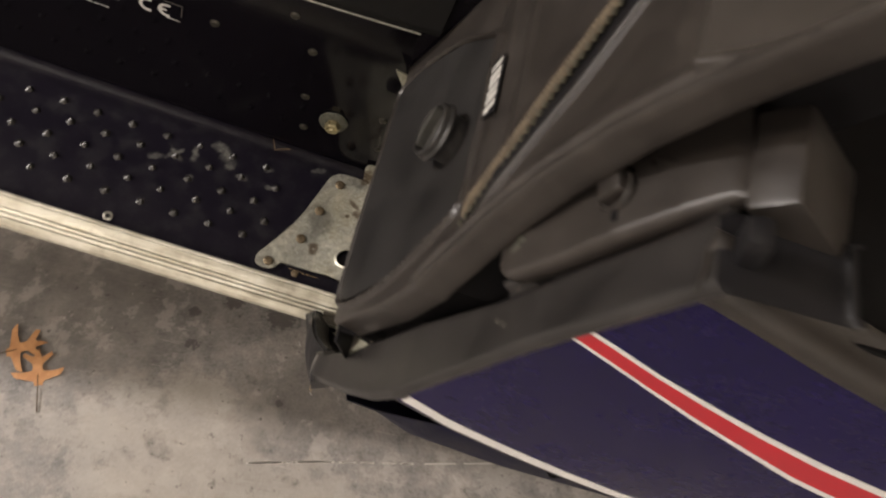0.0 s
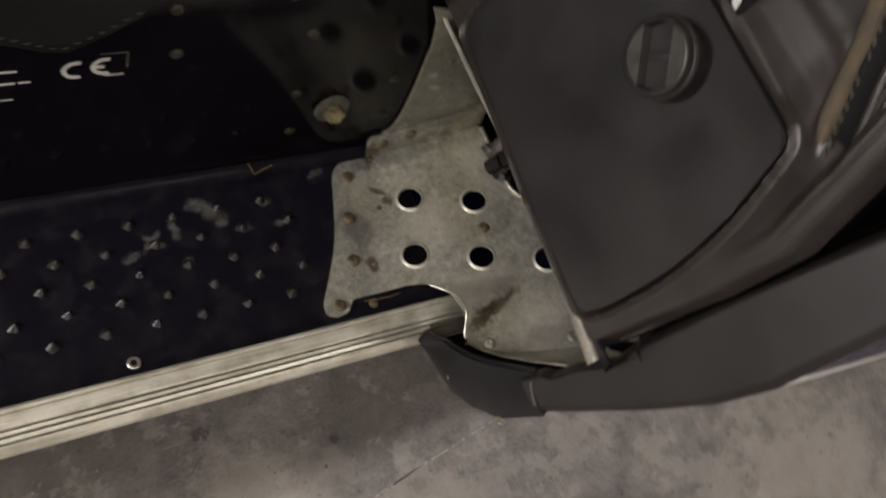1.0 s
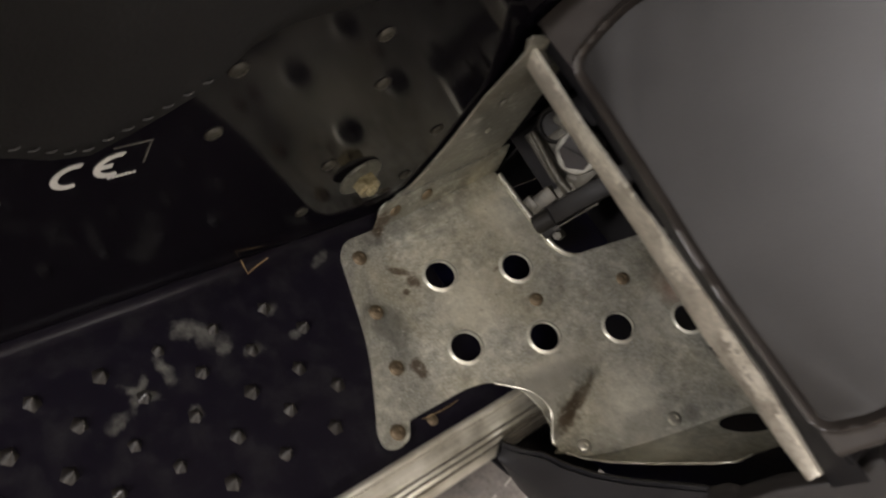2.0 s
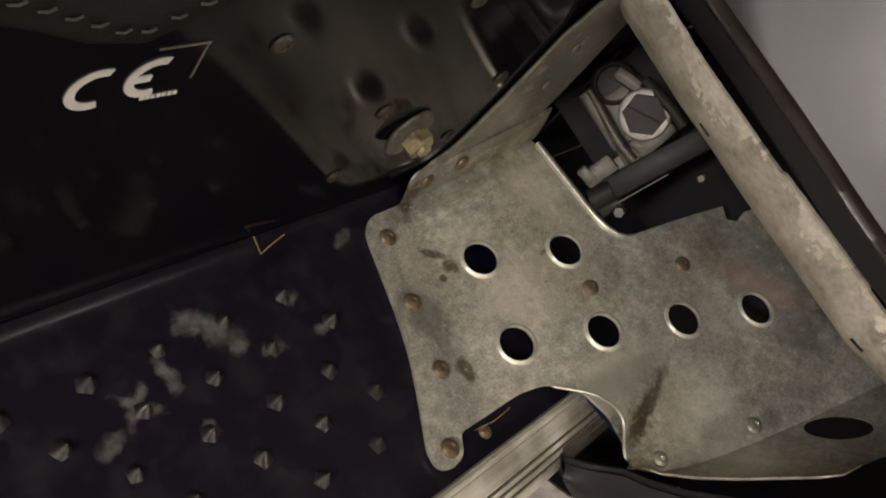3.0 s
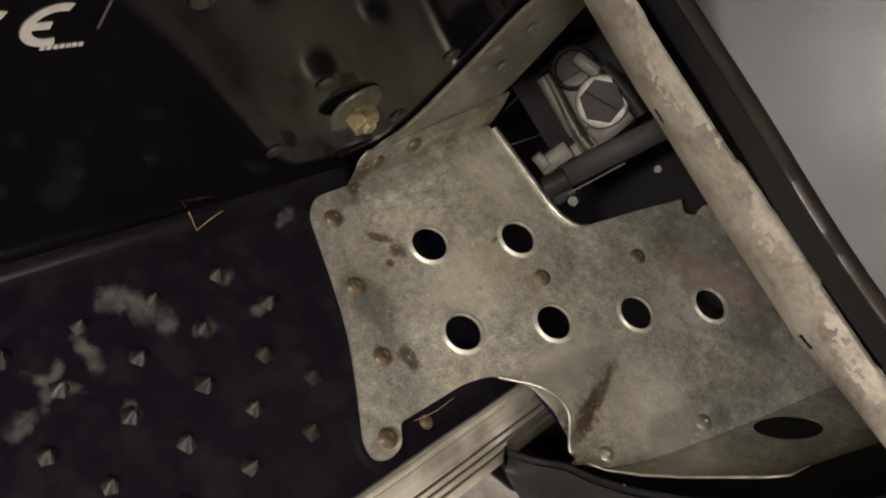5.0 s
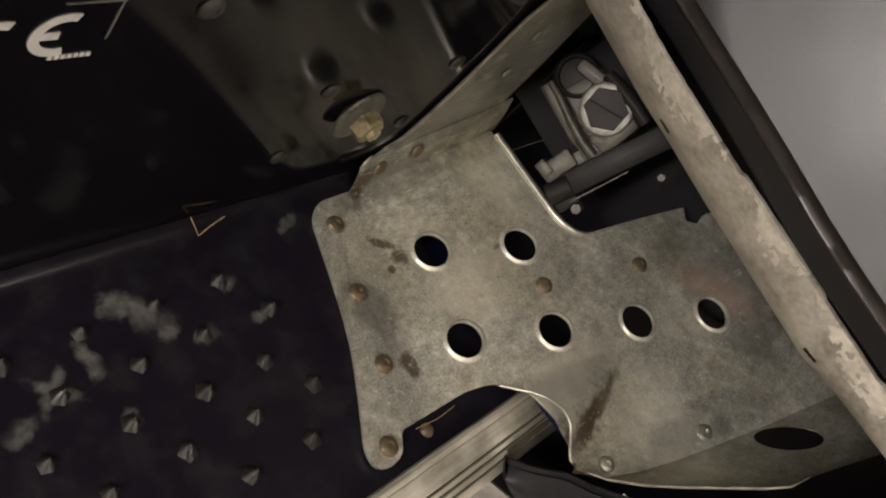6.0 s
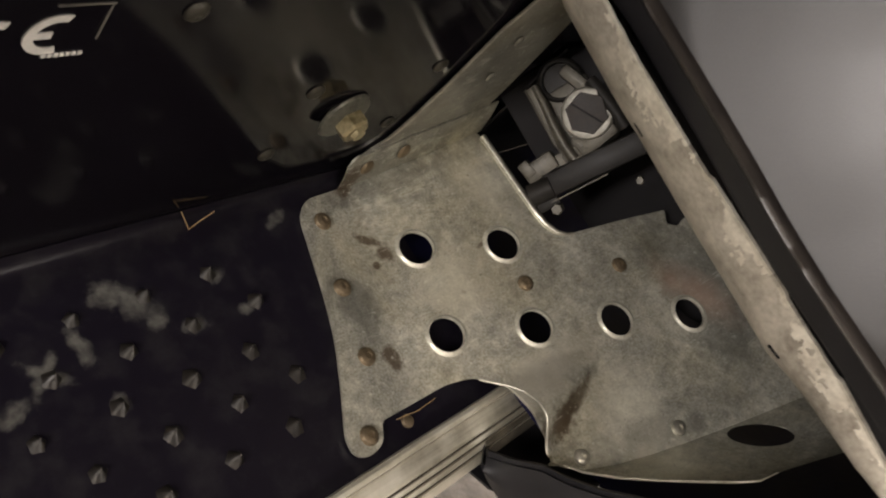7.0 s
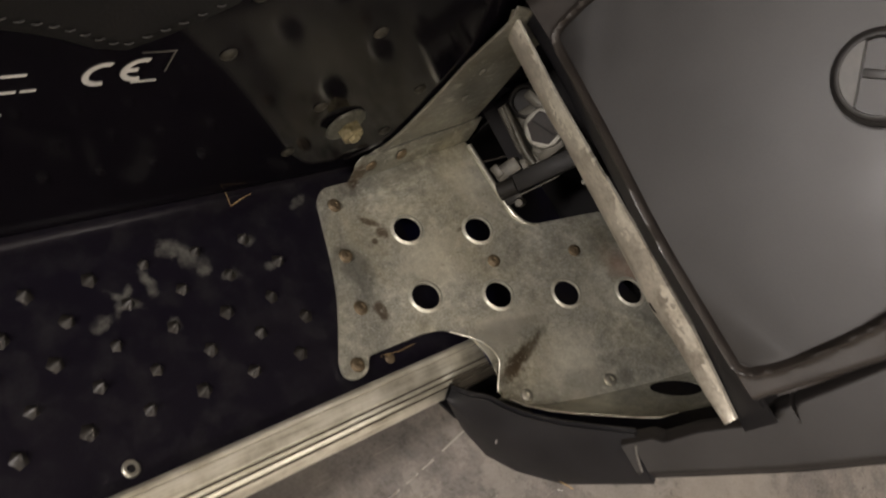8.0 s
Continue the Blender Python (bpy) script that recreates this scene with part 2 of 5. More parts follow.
def make_concrete():
    m, t, b = nodes_of("worn_concrete")
    big, mid, fine = noise_node(t, 5.5, 6, 0.62), noise_node(t, 26, 8, 0.68), noise_node(t, 210, 6, 0.7)
    base = ramp(t, mix(t, 0.55, big, mid), [(0.38, (0.09, 0.080, 0.072)), (0.46, (0.165, 0.148, 0.132)), (0.54, (0.23, 0.205, 0.178)), (0.64, (0.36, 0.32, 0.275))])
    base = mix(t, 0.20, base, ramp(t, fine, [(0.34, grey(0.05)), (0.66, grey(0.42))]))
    base = mix(t, mix(t, 1.0, spots(t, PALE, 0.35, 22), grey(0.5), "MULTIPLY"), base, (0.36, 0.325, 0.28))
    base = mix(t, mix(t, 1.0, spots(t, DARK_BLOTS, 0.9, 18), grey(0.55), "MULTIPLY"), base, (0.085, 0.075, 0.066))
    base = mix(t, mix(t, 1.0, spots(t, OIL, 0.25, 120), grey(0.75), "MULTIPLY"), base, (0.045, 0.04, 0.036))
    for turn, size, dark in ((0.5, 5, False), (-0.9, 7, False), (1.3, 4, True)):
        co = t.nodes.new("ShaderNodeTexCoord")
        mp = t.nodes.new("ShaderNodeMapping")
        mp.inputs["Rotation"].default_value, mp.inputs["Scale"].default_value = (0, 0, turn), (1, 22, 1)
        t.links.new(co.outputs["Object"], mp.inputs[0])
        base = mix(t, ramp(t, noise_node(t, size, 4, 0.65, mp.outputs[0]), [(0.64, grey(0)), (0.72, grey(0.4))]), base, (0.075, 0.066, 0.058) if dark else (0.42, 0.39, 0.34))
    blot = ramp(t, noise_node(t, 12, 5, 0.7), [(0.56, grey(0)), (0.66, grey(0.5))])
    base = mix(t, blot, base, (0.10, 0.088, 0.076))
    edge = ramp(t, noise_node(t, 9, 9, 0.72), [(0.535, grey(0)), (0.56, grey(0.42))])
    base = mix(t, edge, base, (0.33, 0.305, 0.27))
    pits = ramp(t, noise_node(t, 48, 6, 0.7), [(0.60, grey(0)), (0.66, grey(0.55))])
    base = mix(t, pits, base, (0.085, 0.076, 0.068))
    specks = ramp(t, noise_node(t, 75, 2, 0.5), [(0.70, grey(0)), (0.74, grey(0.8))])
    base = mix(t, specks, base, (0.06, 0.052, 0.045))
    pale = ramp(t, noise_node(t, 95, 2, 0.5), [(0.74, grey(0)), (0.78, grey(0.6))])
    base = mix(t, pale, base, (0.5, 0.47, 0.42))
    t.links.new(base, b.inputs["Base Color"])
    t.links.new(ramp(t, mid, [(0.3, grey(0.45)), (0.7, grey(0.75))]), b.inputs["Roughness"])
    bump(t, b, mix(t, 0.5, mid, fine), 0.35, 0.002)
    return m


ZINC, RAIL, CONCRETE = make_zinc(), make_rail(), make_concrete()
GLOSS, BLACK = make_black_paint("glossy_black_paint", 0.085, False), make_black_paint("scuffed_black_paint", 0.28, True)
BUMP = surface("scuffed_traction_dimple", (0.005, 0.0045, 0.0042), (0.025, 0.0215, 0.018), (0.25, 0.45), 0.15, (70, 300))
TIP = surface("bare_dimple_tip", (0.12, 0.11, 0.09), (0.40, 0.37, 0.32), (0.25, 0.45), 0.4, (200, 700), 0.1)
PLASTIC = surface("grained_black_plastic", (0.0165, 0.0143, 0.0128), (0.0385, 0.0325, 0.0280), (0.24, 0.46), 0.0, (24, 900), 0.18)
BAND = surface("satin_black_band_plastic", (0.0090, 0.0082, 0.0080), (0.0215, 0.0188, 0.0172), (0.28, 0.48), 0.0, (24, 900), 0.16)
PANEL = surface("satin_black_plastic", (0.0112, 0.0106, 0.0103), (0.0255, 0.0238, 0.0226), (0.30, 0.48), 0.0, (16, 1000), 0.10)
KNOB = surface("rubbed_knob_plastic", (0.026, 0.025, 0.022), (0.075, 0.072, 0.064), (0.30, 0.5), 0.0, (90, 600), 0.1)
SMUDGE = surface("faint_smudge", (0.022, 0.020, 0.019), (0.034, 0.032, 0.030), (0.5, 0.6), 0.0, (60, 500), 0.1)
# rubber black, also used on added sheets that stand for shaded depth
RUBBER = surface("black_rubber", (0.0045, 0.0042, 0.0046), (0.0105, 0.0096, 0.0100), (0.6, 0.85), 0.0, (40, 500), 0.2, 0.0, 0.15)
TOOTH = surface("olive_rubber_tooth", (0.030, 0.028, 0.018), (0.085, 0.078, 0.052), (0.5, 0.8), 0.0, (80, 500), 0.2)
FOAM = surface("dusty_foam_seal", (0.05, 0.038, 0.024), (0.13, 0.10, 0.065), (0.75, 0.95), 0.0, (60, 700), 0.8)
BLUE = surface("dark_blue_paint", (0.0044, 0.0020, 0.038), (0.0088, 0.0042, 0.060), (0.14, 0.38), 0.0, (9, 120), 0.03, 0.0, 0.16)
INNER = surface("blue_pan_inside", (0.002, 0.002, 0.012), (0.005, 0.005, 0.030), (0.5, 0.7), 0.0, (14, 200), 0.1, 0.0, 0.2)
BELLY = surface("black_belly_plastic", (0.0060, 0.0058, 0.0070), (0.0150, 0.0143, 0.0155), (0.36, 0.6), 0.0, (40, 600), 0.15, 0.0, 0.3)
RED = surface("red_vinyl", (0.47, 0.009, 0.022), (0.55, 0.015, 0.030), (0.28, 0.38), 0.0, (20, 200), 0.0)
WHITE = surface("white_vinyl", (0.72, 0.70, 0.68), (0.82, 0.80, 0.78), (0.3, 0.45), 0.0, (20, 200), 0.0)
INK = surface("grey_white_ink", (0.45, 0.44, 0.41), (0.70, 0.69, 0.65), (0.4, 0.6), 0.0, (80, 900), 0.0)
SCRIPT = surface("grey_decal_line", (0.05, 0.046, 0.042), (0.16, 0.15, 0.13), (0.4, 0.6), 0.0, (90, 700), 0.0)
RIVET = surface("tarnished_rivet", (0.10, 0.075, 0.048), (0.25, 0.195, 0.125), (0.35, 0.55), 0.7, (120, 600))
STEEL = surface("oily_cast_metal", (0.014, 0.0128, 0.0098), (0.085, 0.078, 0.060), (0.35, 0.6), 0.5, (70, 420), 0.35)
GRIME = surface("groove_grime", (0.03, 0.025, 0.018), (0.10, 0.085, 0.06), (0.6, 0.85), 0.1, (60, 500), 0.2)
DUST = surface("groove_dust", (0.22, 0.20, 0.15), (0.44, 0.41, 0.33), (0.6, 0.85), 0.2, (30, 500), 0.2)
FOLD = surface("glossy_black_fold", (0.005, 0.005, 0.005), (0.010, 0.0098, 0.0095), (0.10, 0.20), 0.0, (40, 400), 0.0, 0.0, 0.5)
RING = surface("worn_plated_ring", (0.13, 0.125, 0.105), (0.30, 0.29, 0.25), (0.4, 0.6), 0.4, (160, 500), 0.3)
COLLAR = surface("bright_flared_edge", (0.36, 0.345, 0.28), (0.66, 0.64, 0.54), (0.25, 0.45), 0.5, (120, 500), 0.1)
STRIP = surface("worn_brown_steel_strip", (0.22, 0.195, 0.155), (0.60, 0.56, 0.47), (0.3, 0.55), 0.4, (38, 240), 0.25)
WORN = surface("bare_worn_steel_edge", (0.40, 0.365, 0.29), (0.80, 0.76, 0.65), (0.3, 0.5), 0.4, (70, 300), 0.25)
RUBBED = surface("rubbed_pale_zinc", (0.24, 0.23, 0.195), (0.47, 0.455, 0.39), (0.34, 0.52), 0.55, (60, 330), 0.2)
PLUG = surface("dark_brown_plug", (0.010, 0.008, 0.007), (0.026, 0.021, 0.018), (0.5, 0.7), 0.0, (60, 500), 0.1, 0.0, 0.25)
BRIGHT = surface("bright_plated_steel", (0.34, 0.325, 0.27), (0.60, 0.58, 0.50), (0.30, 0.48), 0.85, (60, 400), 0.1)
OILY = surface("oily_black_rubber", (0.005, 0.0046, 0.0042), (0.018, 0.0165, 0.0145), (0.35, 0.6), 0.0, (60, 500), 0.2, 0.0, 0.12)
VINYL = surface("charcoal_seat_vinyl", (0.007, 0.0068, 0.0066), (0.012, 0.0115, 0.011), (0.65, 0.85), 0.0, (25, 600), 0.5, 0.0, 0.12)
STITCH = surface("grey_thread", (0.016, 0.015, 0.014), (0.030, 0.028, 0.026), (0.7, 0.9), 0.0, (90, 700), 0.2)
STAIN = surface("brown_stain", (0.055, 0.035, 0.018), (0.11, 0.075, 0.04), (0.4, 0.7), 0.3, (120, 600), 0.1)
LEAF = surface("dry_oak_leaf_skin", (0.34, 0.15, 0.055), (0.50, 0.26, 0.11), (0.6, 0.8), 0.0, (60, 300), 0.3)
GREASY = surface("greasy_grey_steel", (0.04, 0.04, 0.032), (0.17, 0.168, 0.135), (0.3, 0.55), 0.4, (110, 420), 0.4)
BRASS = surface("greasy_brassy_plating", (0.14, 0.11, 0.05), (0.50, 0.44, 0.27), (0.28, 0.5), 0.6, (90, 400), 0.2)
STRAW = surface("dry_grass_stem", (0.35, 0.22, 0.10), (0.55, 0.40, 0.20), (0.5, 0.7), 0.0, (100, 600), 0.1)
PLASTER = surface("painted_garage_wall", (0.58, 0.54, 0.48), (0.66, 0.62, 0.56), (0.7, 0.9), 0.0, (3, 60), 0.2)
CEIL = surface("garage_ceiling_board", (0.66, 0.63, 0.57), (0.74, 0.70, 0.64), (0.8, 0.95), 0.0, (3, 60), 0.1)
CHALK = surface("pale_scratch_in_concrete", (0.34, 0.31, 0.27), (0.50, 0.47, 0.42), (0.7, 0.9), 0.0, (40, 300), 0.2)
HOUSING = surface("white_lamp_housing", (0.70, 0.69, 0.66), (0.80, 0.79, 0.76), (0.4, 0.6), 0.0, (10, 100), 0.0)


def make_glow():
    m, t, b = nodes_of("lit_lamp_diffuser")
    b.inputs["Emission Color"].default_value = (1.0, 0.86, 0.68, 1)
    b.inputs["Emission Strength"].default_value = 9.0
    return m


GLOW = make_glow()

# ---- mesh helpers ----


def finish(name, bm, material, smooth=35):
    bmesh.ops.recalc_face_normals(bm, faces=bm.faces)
    me = bpy.data.meshes.new(name)
    bm.to_mesh(me)
    bm.free()
    me.materials.append(material)
    if smooth:
        for p in me.polygons:
            p.use_smooth = True
        me.set_sharp_from_angle(angle=radians(smooth))
    return me


def part(name, bm, material, parent, label="", smooth=35):
    ob = new(name, finish(name, bm, material, smooth))
    ob.parent = parent
    return tagged(ob, label)


def again(ob, m, parent=None):
    """The same mesh once more, at its own place."""
    other = new(ob.name.split(".")[0], ob.data)
    other.parent, other.matrix_basis = parent or ob.parent, m
    return other


def box(bm, size, m=Matrix(), bevel=0.0):
    made = bmesh.ops.create_cube(bm, size=1, matrix=m @ Matrix.Diagonal((*size, 1)))
    if bevel:
        edges = list({e for v in made["verts"] for e in v.link_edges})
        bmesh.ops.bevel(bm, geom=edges, offset=bevel, segments=2, affect="EDGES", profile=0.6)
    return bm


def lathe(bm, profile, m=Matrix(), steps=20, flat=None):
    """Turns a profile of (radius, height) about z; flat: number of sides."""
    n = flat or steps
    rings = []
    for r, h in profile:
        if r < 1e-6:
            rings.append([bm.verts.new(m @ Vector((0, 0, h)))])
        else:
            rings.append([bm.verts.new(m @ Vector((r * math.cos(2 * math.pi * i / n), r * math.sin(2 * math.pi * i / n), h))) for i in range(n)])
    for a, b in zip(rings, rings[1:]):
        for i in range(n):
            j = (i + 1) % n
            f = [a[i % len(a)], a[j % len(a)], b[j % len(b)], b[i % len(b)]]
            f = [v for k, v in enumerate(f) if v not in f[:k]]
            if len(f) > 2:
                bm.faces.new(f)
    return bm


def tube(bm, pts, radius, sides=8):
    """A round rod along points, its ends closed."""
    pts = [Vector(p) for p in pts]
    rings = []
    for i, p in enumerate(pts):
        d = (pts[min(i + 1, len(pts) - 1)] - pts[max(i - 1, 0)]).normalized()
        a = d.cross(Vector((0.3, 0.2, 1)) if abs(d.z) < 0.9 else Vector((1, 0, 0))).normalized()
        b = d.cross(a)
        r = radius(i / (len(pts) - 1)) if callable(radius) else radius
        rings.append([bm.verts.new(p + r * (math.cos(2 * math.pi * k / sides) * a + math.sin(2 * math.pi * k / sides) * b)) for k in range(sides)])
    for a, b in zip(rings, rings[1:]):
        for k in range(sides):
            bm.faces.new((a[k], a[(k + 1) % sides], b[(k + 1) % sides], b[k]))
    bm.faces.new(rings[0][::-1])
    bm.faces.new(rings[-1])
    return bm


def grid(bm, rows, thick=None):
    """A sheet through rows of points; thick: the offset of its back."""
    vs = [[bm.verts.new(p) for p in r] for r in rows]
    fs = [bm.faces.new((vs[i][j], vs[i][j + 1], vs[i + 1][j + 1], vs[i + 1][j])) for i in range(len(vs) - 1) for j in range(len(vs[0]) - 1)]
    if thick:
        out = bmesh.ops.extrude_face_region(bm, geom=fs, use_keep_orig=True)
        bmesh.ops.translate(bm, vec=Vector(thick), verts=[g for g in out["geom"] if isinstance(g, bmesh.types.BMVert)])
    return bm


def slab(bm, loops, lift, thick, within=()):
    """A flat sheet with holes: loops of (x, y), lifted to 3D by lift, with a back thick below it; within: more points inside."""
    pts, edges = [], []
    for loop in loops:
        n = len(pts)
        pts += [Vector(p) for p in loop]
        edges += [(n + i, n + (i + 1) % len(loop)) for i in range(len(loop))]
    pts += [Vector(p) for p in within]
    where, _, faces, _, _, _ = geometry.delaunay_2d_cdt(pts, edges, [], 0, 1e-7)
    vs = [bm.verts.new((p.x, p.y, 0)) for p in where]
    fs = []
    for f in faces:
        c = sum((where[i] for i in f), Vector((0, 0))) / len(f)
        inside = False
        for loop in loops:
            for (ax, ay), (bx, by) in zip(loop, loop[1:] + loop[:1]):
                if (ay > c.y) != (by > c.y) and c.x < ax + (bx - ax) * (c.y - ay) / (by - ay):
                    inside = not inside
        if inside:
            fs.append(bm.faces.new([vs[i] for i in f]))
    for v in vs:
        if not v.link_faces:
            bm.verts.remove(v)
    top = list({v for f in fs for v in f.verts})
    out = bmesh.ops.extrude_face_region(bm, geom=fs, use_keep_orig=True)
    low = [g for g in out["geom"] if isinstance(g, bmesh.types.BMVert)]
    for v in top:
        v.co = lift(v.co.x, v.co.y)
    for v in low:
        v.co = lift(v.co.x, v.co.y) + Vector(thick)
    return bm


def rounded(points, radius, steps=5):
    """A closed outline with its corners rounded; a point may carry its own radius."""
    n, out = len(points), []
    for i in range(n):
        p, q, s = (Vector(points[(i + k) % n][:2]) for k in (-1, 0, 1))
        r = points[i][2] if len(points[i]) > 2 else radius
        a, b = (p - q), (s - q)
        r = min(r, a.length * 0.45, b.length * 0.45)
        if r < 1e-5:
            out.append((q.x, q.y))
            continue
        a, b = q + a.normalized() * r, q + b.normalized() * r
        for k in range(steps + 1):
            u = k / steps
            w = a * (1 - u) ** 2 + q * 2 * u * (1 - u) + b * u * u
            out.append((w.x, w.y))
    return out


def circle(x, y, r, n=24, ry=None, turn=0.0):
    c, s = math.cos(turn), math.sin(turn)
    ry = ry or r
    return [(x + r * math.cos(2 * math.pi * i / n) * c - ry * math.sin(2 * math.pi * i / n) * s,
             y + r * math.cos(2 * math.pi * i / n) * s + ry * math.sin(2 * math.pi * i / n) * c) for i in range(n)]


def curve_at(table, v):
    """Reads a table of (v, value) with straight runs between."""
    if v <= table[0][0]:
        return table[0][1]
    for (a, p), (b, q) in zip(table, table[1:]):
        if v <= b:
            return p + (q - p) * (v - a) / (b - a)
    return table[-1][1]


def step(a, b, v):
    u = min(1, max(0, (v - a) / (b - a)))
    return u * u * (3 - 2 * u)


def ridge(v, centre, half):
    u = abs(v - centre) / half
    return (1 - u * u) ** 2 if u < 1 else 0.0


# ---- setting: the garage ----
bm = bmesh.new()
box(bm, (9.0, 7.0, 0.12), Matrix.Translation((-0.5, -0.6, -0.06)))
floor = tagged(new("floor", finish("floor", bm, CONCRETE, 0)), "worn stained grey concrete garage floor", "floor", kind="structure")
bm = bmesh.new()
ends = [(VEHICLE @ Vector(p)) for p in ((0.013, -0.265, -0.401), (0.117, -0.240, -0.379), (0.25, -0.214, -0.351), (0.42, -0.175, -0.315), (0.70, -0.12, -0.26))]
for i in range(120):
    u = i / 119 * 3.999
    a, b = ends[int(u)].lerp(ends[int(u) + 1], u % 1), None
    if noise.noise((u * 9, 2.0, 1.0)) > -0.18:
        w = 0.0012 + 0.0010 * abs(noise.noise((u * 23, 5.0, 1.0)))
        d = (ends[-1] - ends[0]).normalized()
        n = Vector((-d.y, d.x, 0))
        vs = [bm.verts.new((a.x + d.x * p + n.x * q, a.y + d.y * p + n.y * q, 0.0004)) for p, q in ((-0.0034, -w), (0.0034, -w), (0.0034, w), (-0.0034, w))]
        bm.faces.new(vs)
tagged(new("floor_scratch", finish("floor_scratch", bm, CHALK, 0)), "long pale scratch across the concrete", "scratch", kind="structure")
for name, size, at in (("wall_north", (9.0, 0.15, 2.7), (-0.5, 2.975, 1.35)), ("wall_south", (9.0, 0.15, 2.7), (-0.5, -4.175, 1.35)),
                       ("wall_east", (0.15, 7.0, 2.7), (4.075, -0.6, 1.35)), ("wall_west", (0.15, 7.0, 2.7), (-5.075, -0.6, 1.35))):
    bm = bmesh.new()
    box(bm, size, Matrix.Translation(at))
    tagged(new(name, finish(name, bm, PLASTER, 0)), "plain painted garage wall", "wall", kind="structure")
bm = bmesh.new()
box(bm, (9.3, 7.3, 0.1), Matrix.Translation((-0.5, -0.6, 2.75)))
tagged(new("ceiling", finish("ceiling", bm, CEIL, 0)), "plain board ceiling of the garage", "ceiling", kind="structure")


def ceiling_lamp(at, power):
    lamp = tagged(new("ceiling_lamp"), "lit fluorescent batten lamp on the ceiling", "lamp", "ceiling lamps")
    lamp.matrix_basis = Matrix.Translation(at)
    bm = bmesh.new()
    box(bm, (1.24, 0.20, 0.07), Matrix.Translation((0, 0, 0.105)), 0.01)
    part("housing", bm, HOUSING, lamp)
    bm = bmesh.new()
    box(bm, (1.2, 0.17, 0.06), Matrix.Translation((0, 0, 0.038)), 0.02)
    part("diffuser", bm, GLOW, lamp, "glowing acrylic diffuser")
    data = bpy.data.lights.new("lamp_light", "AREA")
    data.shape, data.size, data.size_y, data.energy, data.color = "RECTANGLE", 1.2, 0.18, power, LAMP_COLOUR
    light = new("lamp_light", data)
    light.parent, light.matrix_basis = lamp, Matrix.Translation((0, 0, -0.003))
    return lamp


for at, power in LAMPS:
    ceiling_lamp(at, power)

# ---- the snowmobile ----
sled = tagged(new("snowmobile"), "dark blue snowmobile with black plastic side and bare metal toe plate", "snowmobile")
sled.matrix_basis = VEHICLE


def wall_y(z):
    return 0.030 - 0.062 * z


def plate_z(x, y):
    return -0.0056 + 0.3056 * x - 0.0886 * y


# tunnel side
bm = bmesh.new()
grid(bm, [[(x, wall_y(z), z) for z in (-0.30, -0.1, -0.004, 0.0, 0.15, 0.32, 0.42)] for x in (-1.3, -0.9, -0.5, -0.2, 0.0, 0.2, 0.5)], (0, 0.003, 0))
tunnel = part("tunnel_side", bm, GLOSS, sled, "glossy black painted tunnel side", 20)


def dome(name, at, normal, radius, height, material, parent, label="", dent=0.0):
    bm = bmesh.new()
    q = Vector(normal).to_track_quat("Z", "Y").to_matrix().to_4x4()
    prof = [(radius, 0), (radius, height * 0.25), (radius * 0.86, height * 0.7), (radius * 0.5, height)]
    prof += [(radius * 0.34, height), (radius * 0.3, height - dent), (0, height - dent)] if dent else [(0, height * 1.05)]
    lathe(bm, prof, Matrix.Translation(at) @ q, 14)
    return part(name, bm, material, parent, label)


for x, z in ((-0.186, 0.2008), (-0.081, 0.212), (-0.108, 0.260), (-0.192, 0.2527), (-0.0743, 0.1256), (-0.0655, 0.0620), (0.0185, 0.132), (0.0280, 0.0695)):
    dome("rivet", (x, wall_y(z), z), (0, -1, 0), 0.0052, 0.0022, STEEL, tunnel, dent=0.0006)


def arc_band(bm, cx, cz, r0, r1, a0, a1, depth, n=18):
    """A flat arc standing on the tunnel side."""
    rows = []
    for i in range(n + 1):
        a = radians(a0 + (a1 - a0) * i / n)
        rows.append([(cx + r * math.cos(a), wall_y(cz + r * math.sin(a)) - depth, cz + r * math.sin(a)) for r in (r0, r1)])
    grid(bm, rows, (0, depth * 0.8, 0))


def wall_bar(bm, x0, x1, z, high, depth=0.0006, slope=0.0):
    z1 = z + slope * (x1 - x0)
    grid(bm, [[(x0, wall_y(z) - depth, z - high / 2), (x0, wall_y(z) - depth, z + high / 2)],
              [(x1, wall_y(z) - depth, z1 - high / 2), (x1, wall_y(z) - depth, z1 + high / 2)]], (0, depth * 0.8, 0))


bm = bmesh.new()
arc_band(bm, -0.2555, 0.192, 0.0068, 0.0102, 72, 288, 0.0006)
arc_band(bm, -0.2358, 0.1935, 0.0068, 0.0102, 72, 288, 0.0006)
wall_bar(bm, -0.2459, -0.2368, 0.1935, 0.0030)
part("ce_mark", bm, INK, tunnel, "white CE letters on the tunnel decal", 0)
bm = bmesh.new()
for i in range(7):
    wall_bar(bm, -0.2365 + i * 0.0021, -0.2350 + i * 0.0021, 0.1822, 0.0016)
part("decal_number", bm, INK, tunnel, "tiny white line of unreadable print", 0)
bm = bmesh.new()
wall_bar(bm, -0.240, -0.2205, 0.2085, 0.0007)
grid(bm, [[(-0.2212, wall_y(0.2) - 0.0006, 0.1905), (-0.2205, wall_y(0.2) - 0.0006, 0.1905)], [(-0.2212, wall_y(0.2) - 0.0006, 0.2085), (-0.2205, wall_y(0.2) - 0.0006, 0.2085)]], (0, 0.0004, 0))
part("decal_border", bm, SCRIPT, tunnel, "thin grey border of the decal", 0)
bm = bmesh.new()
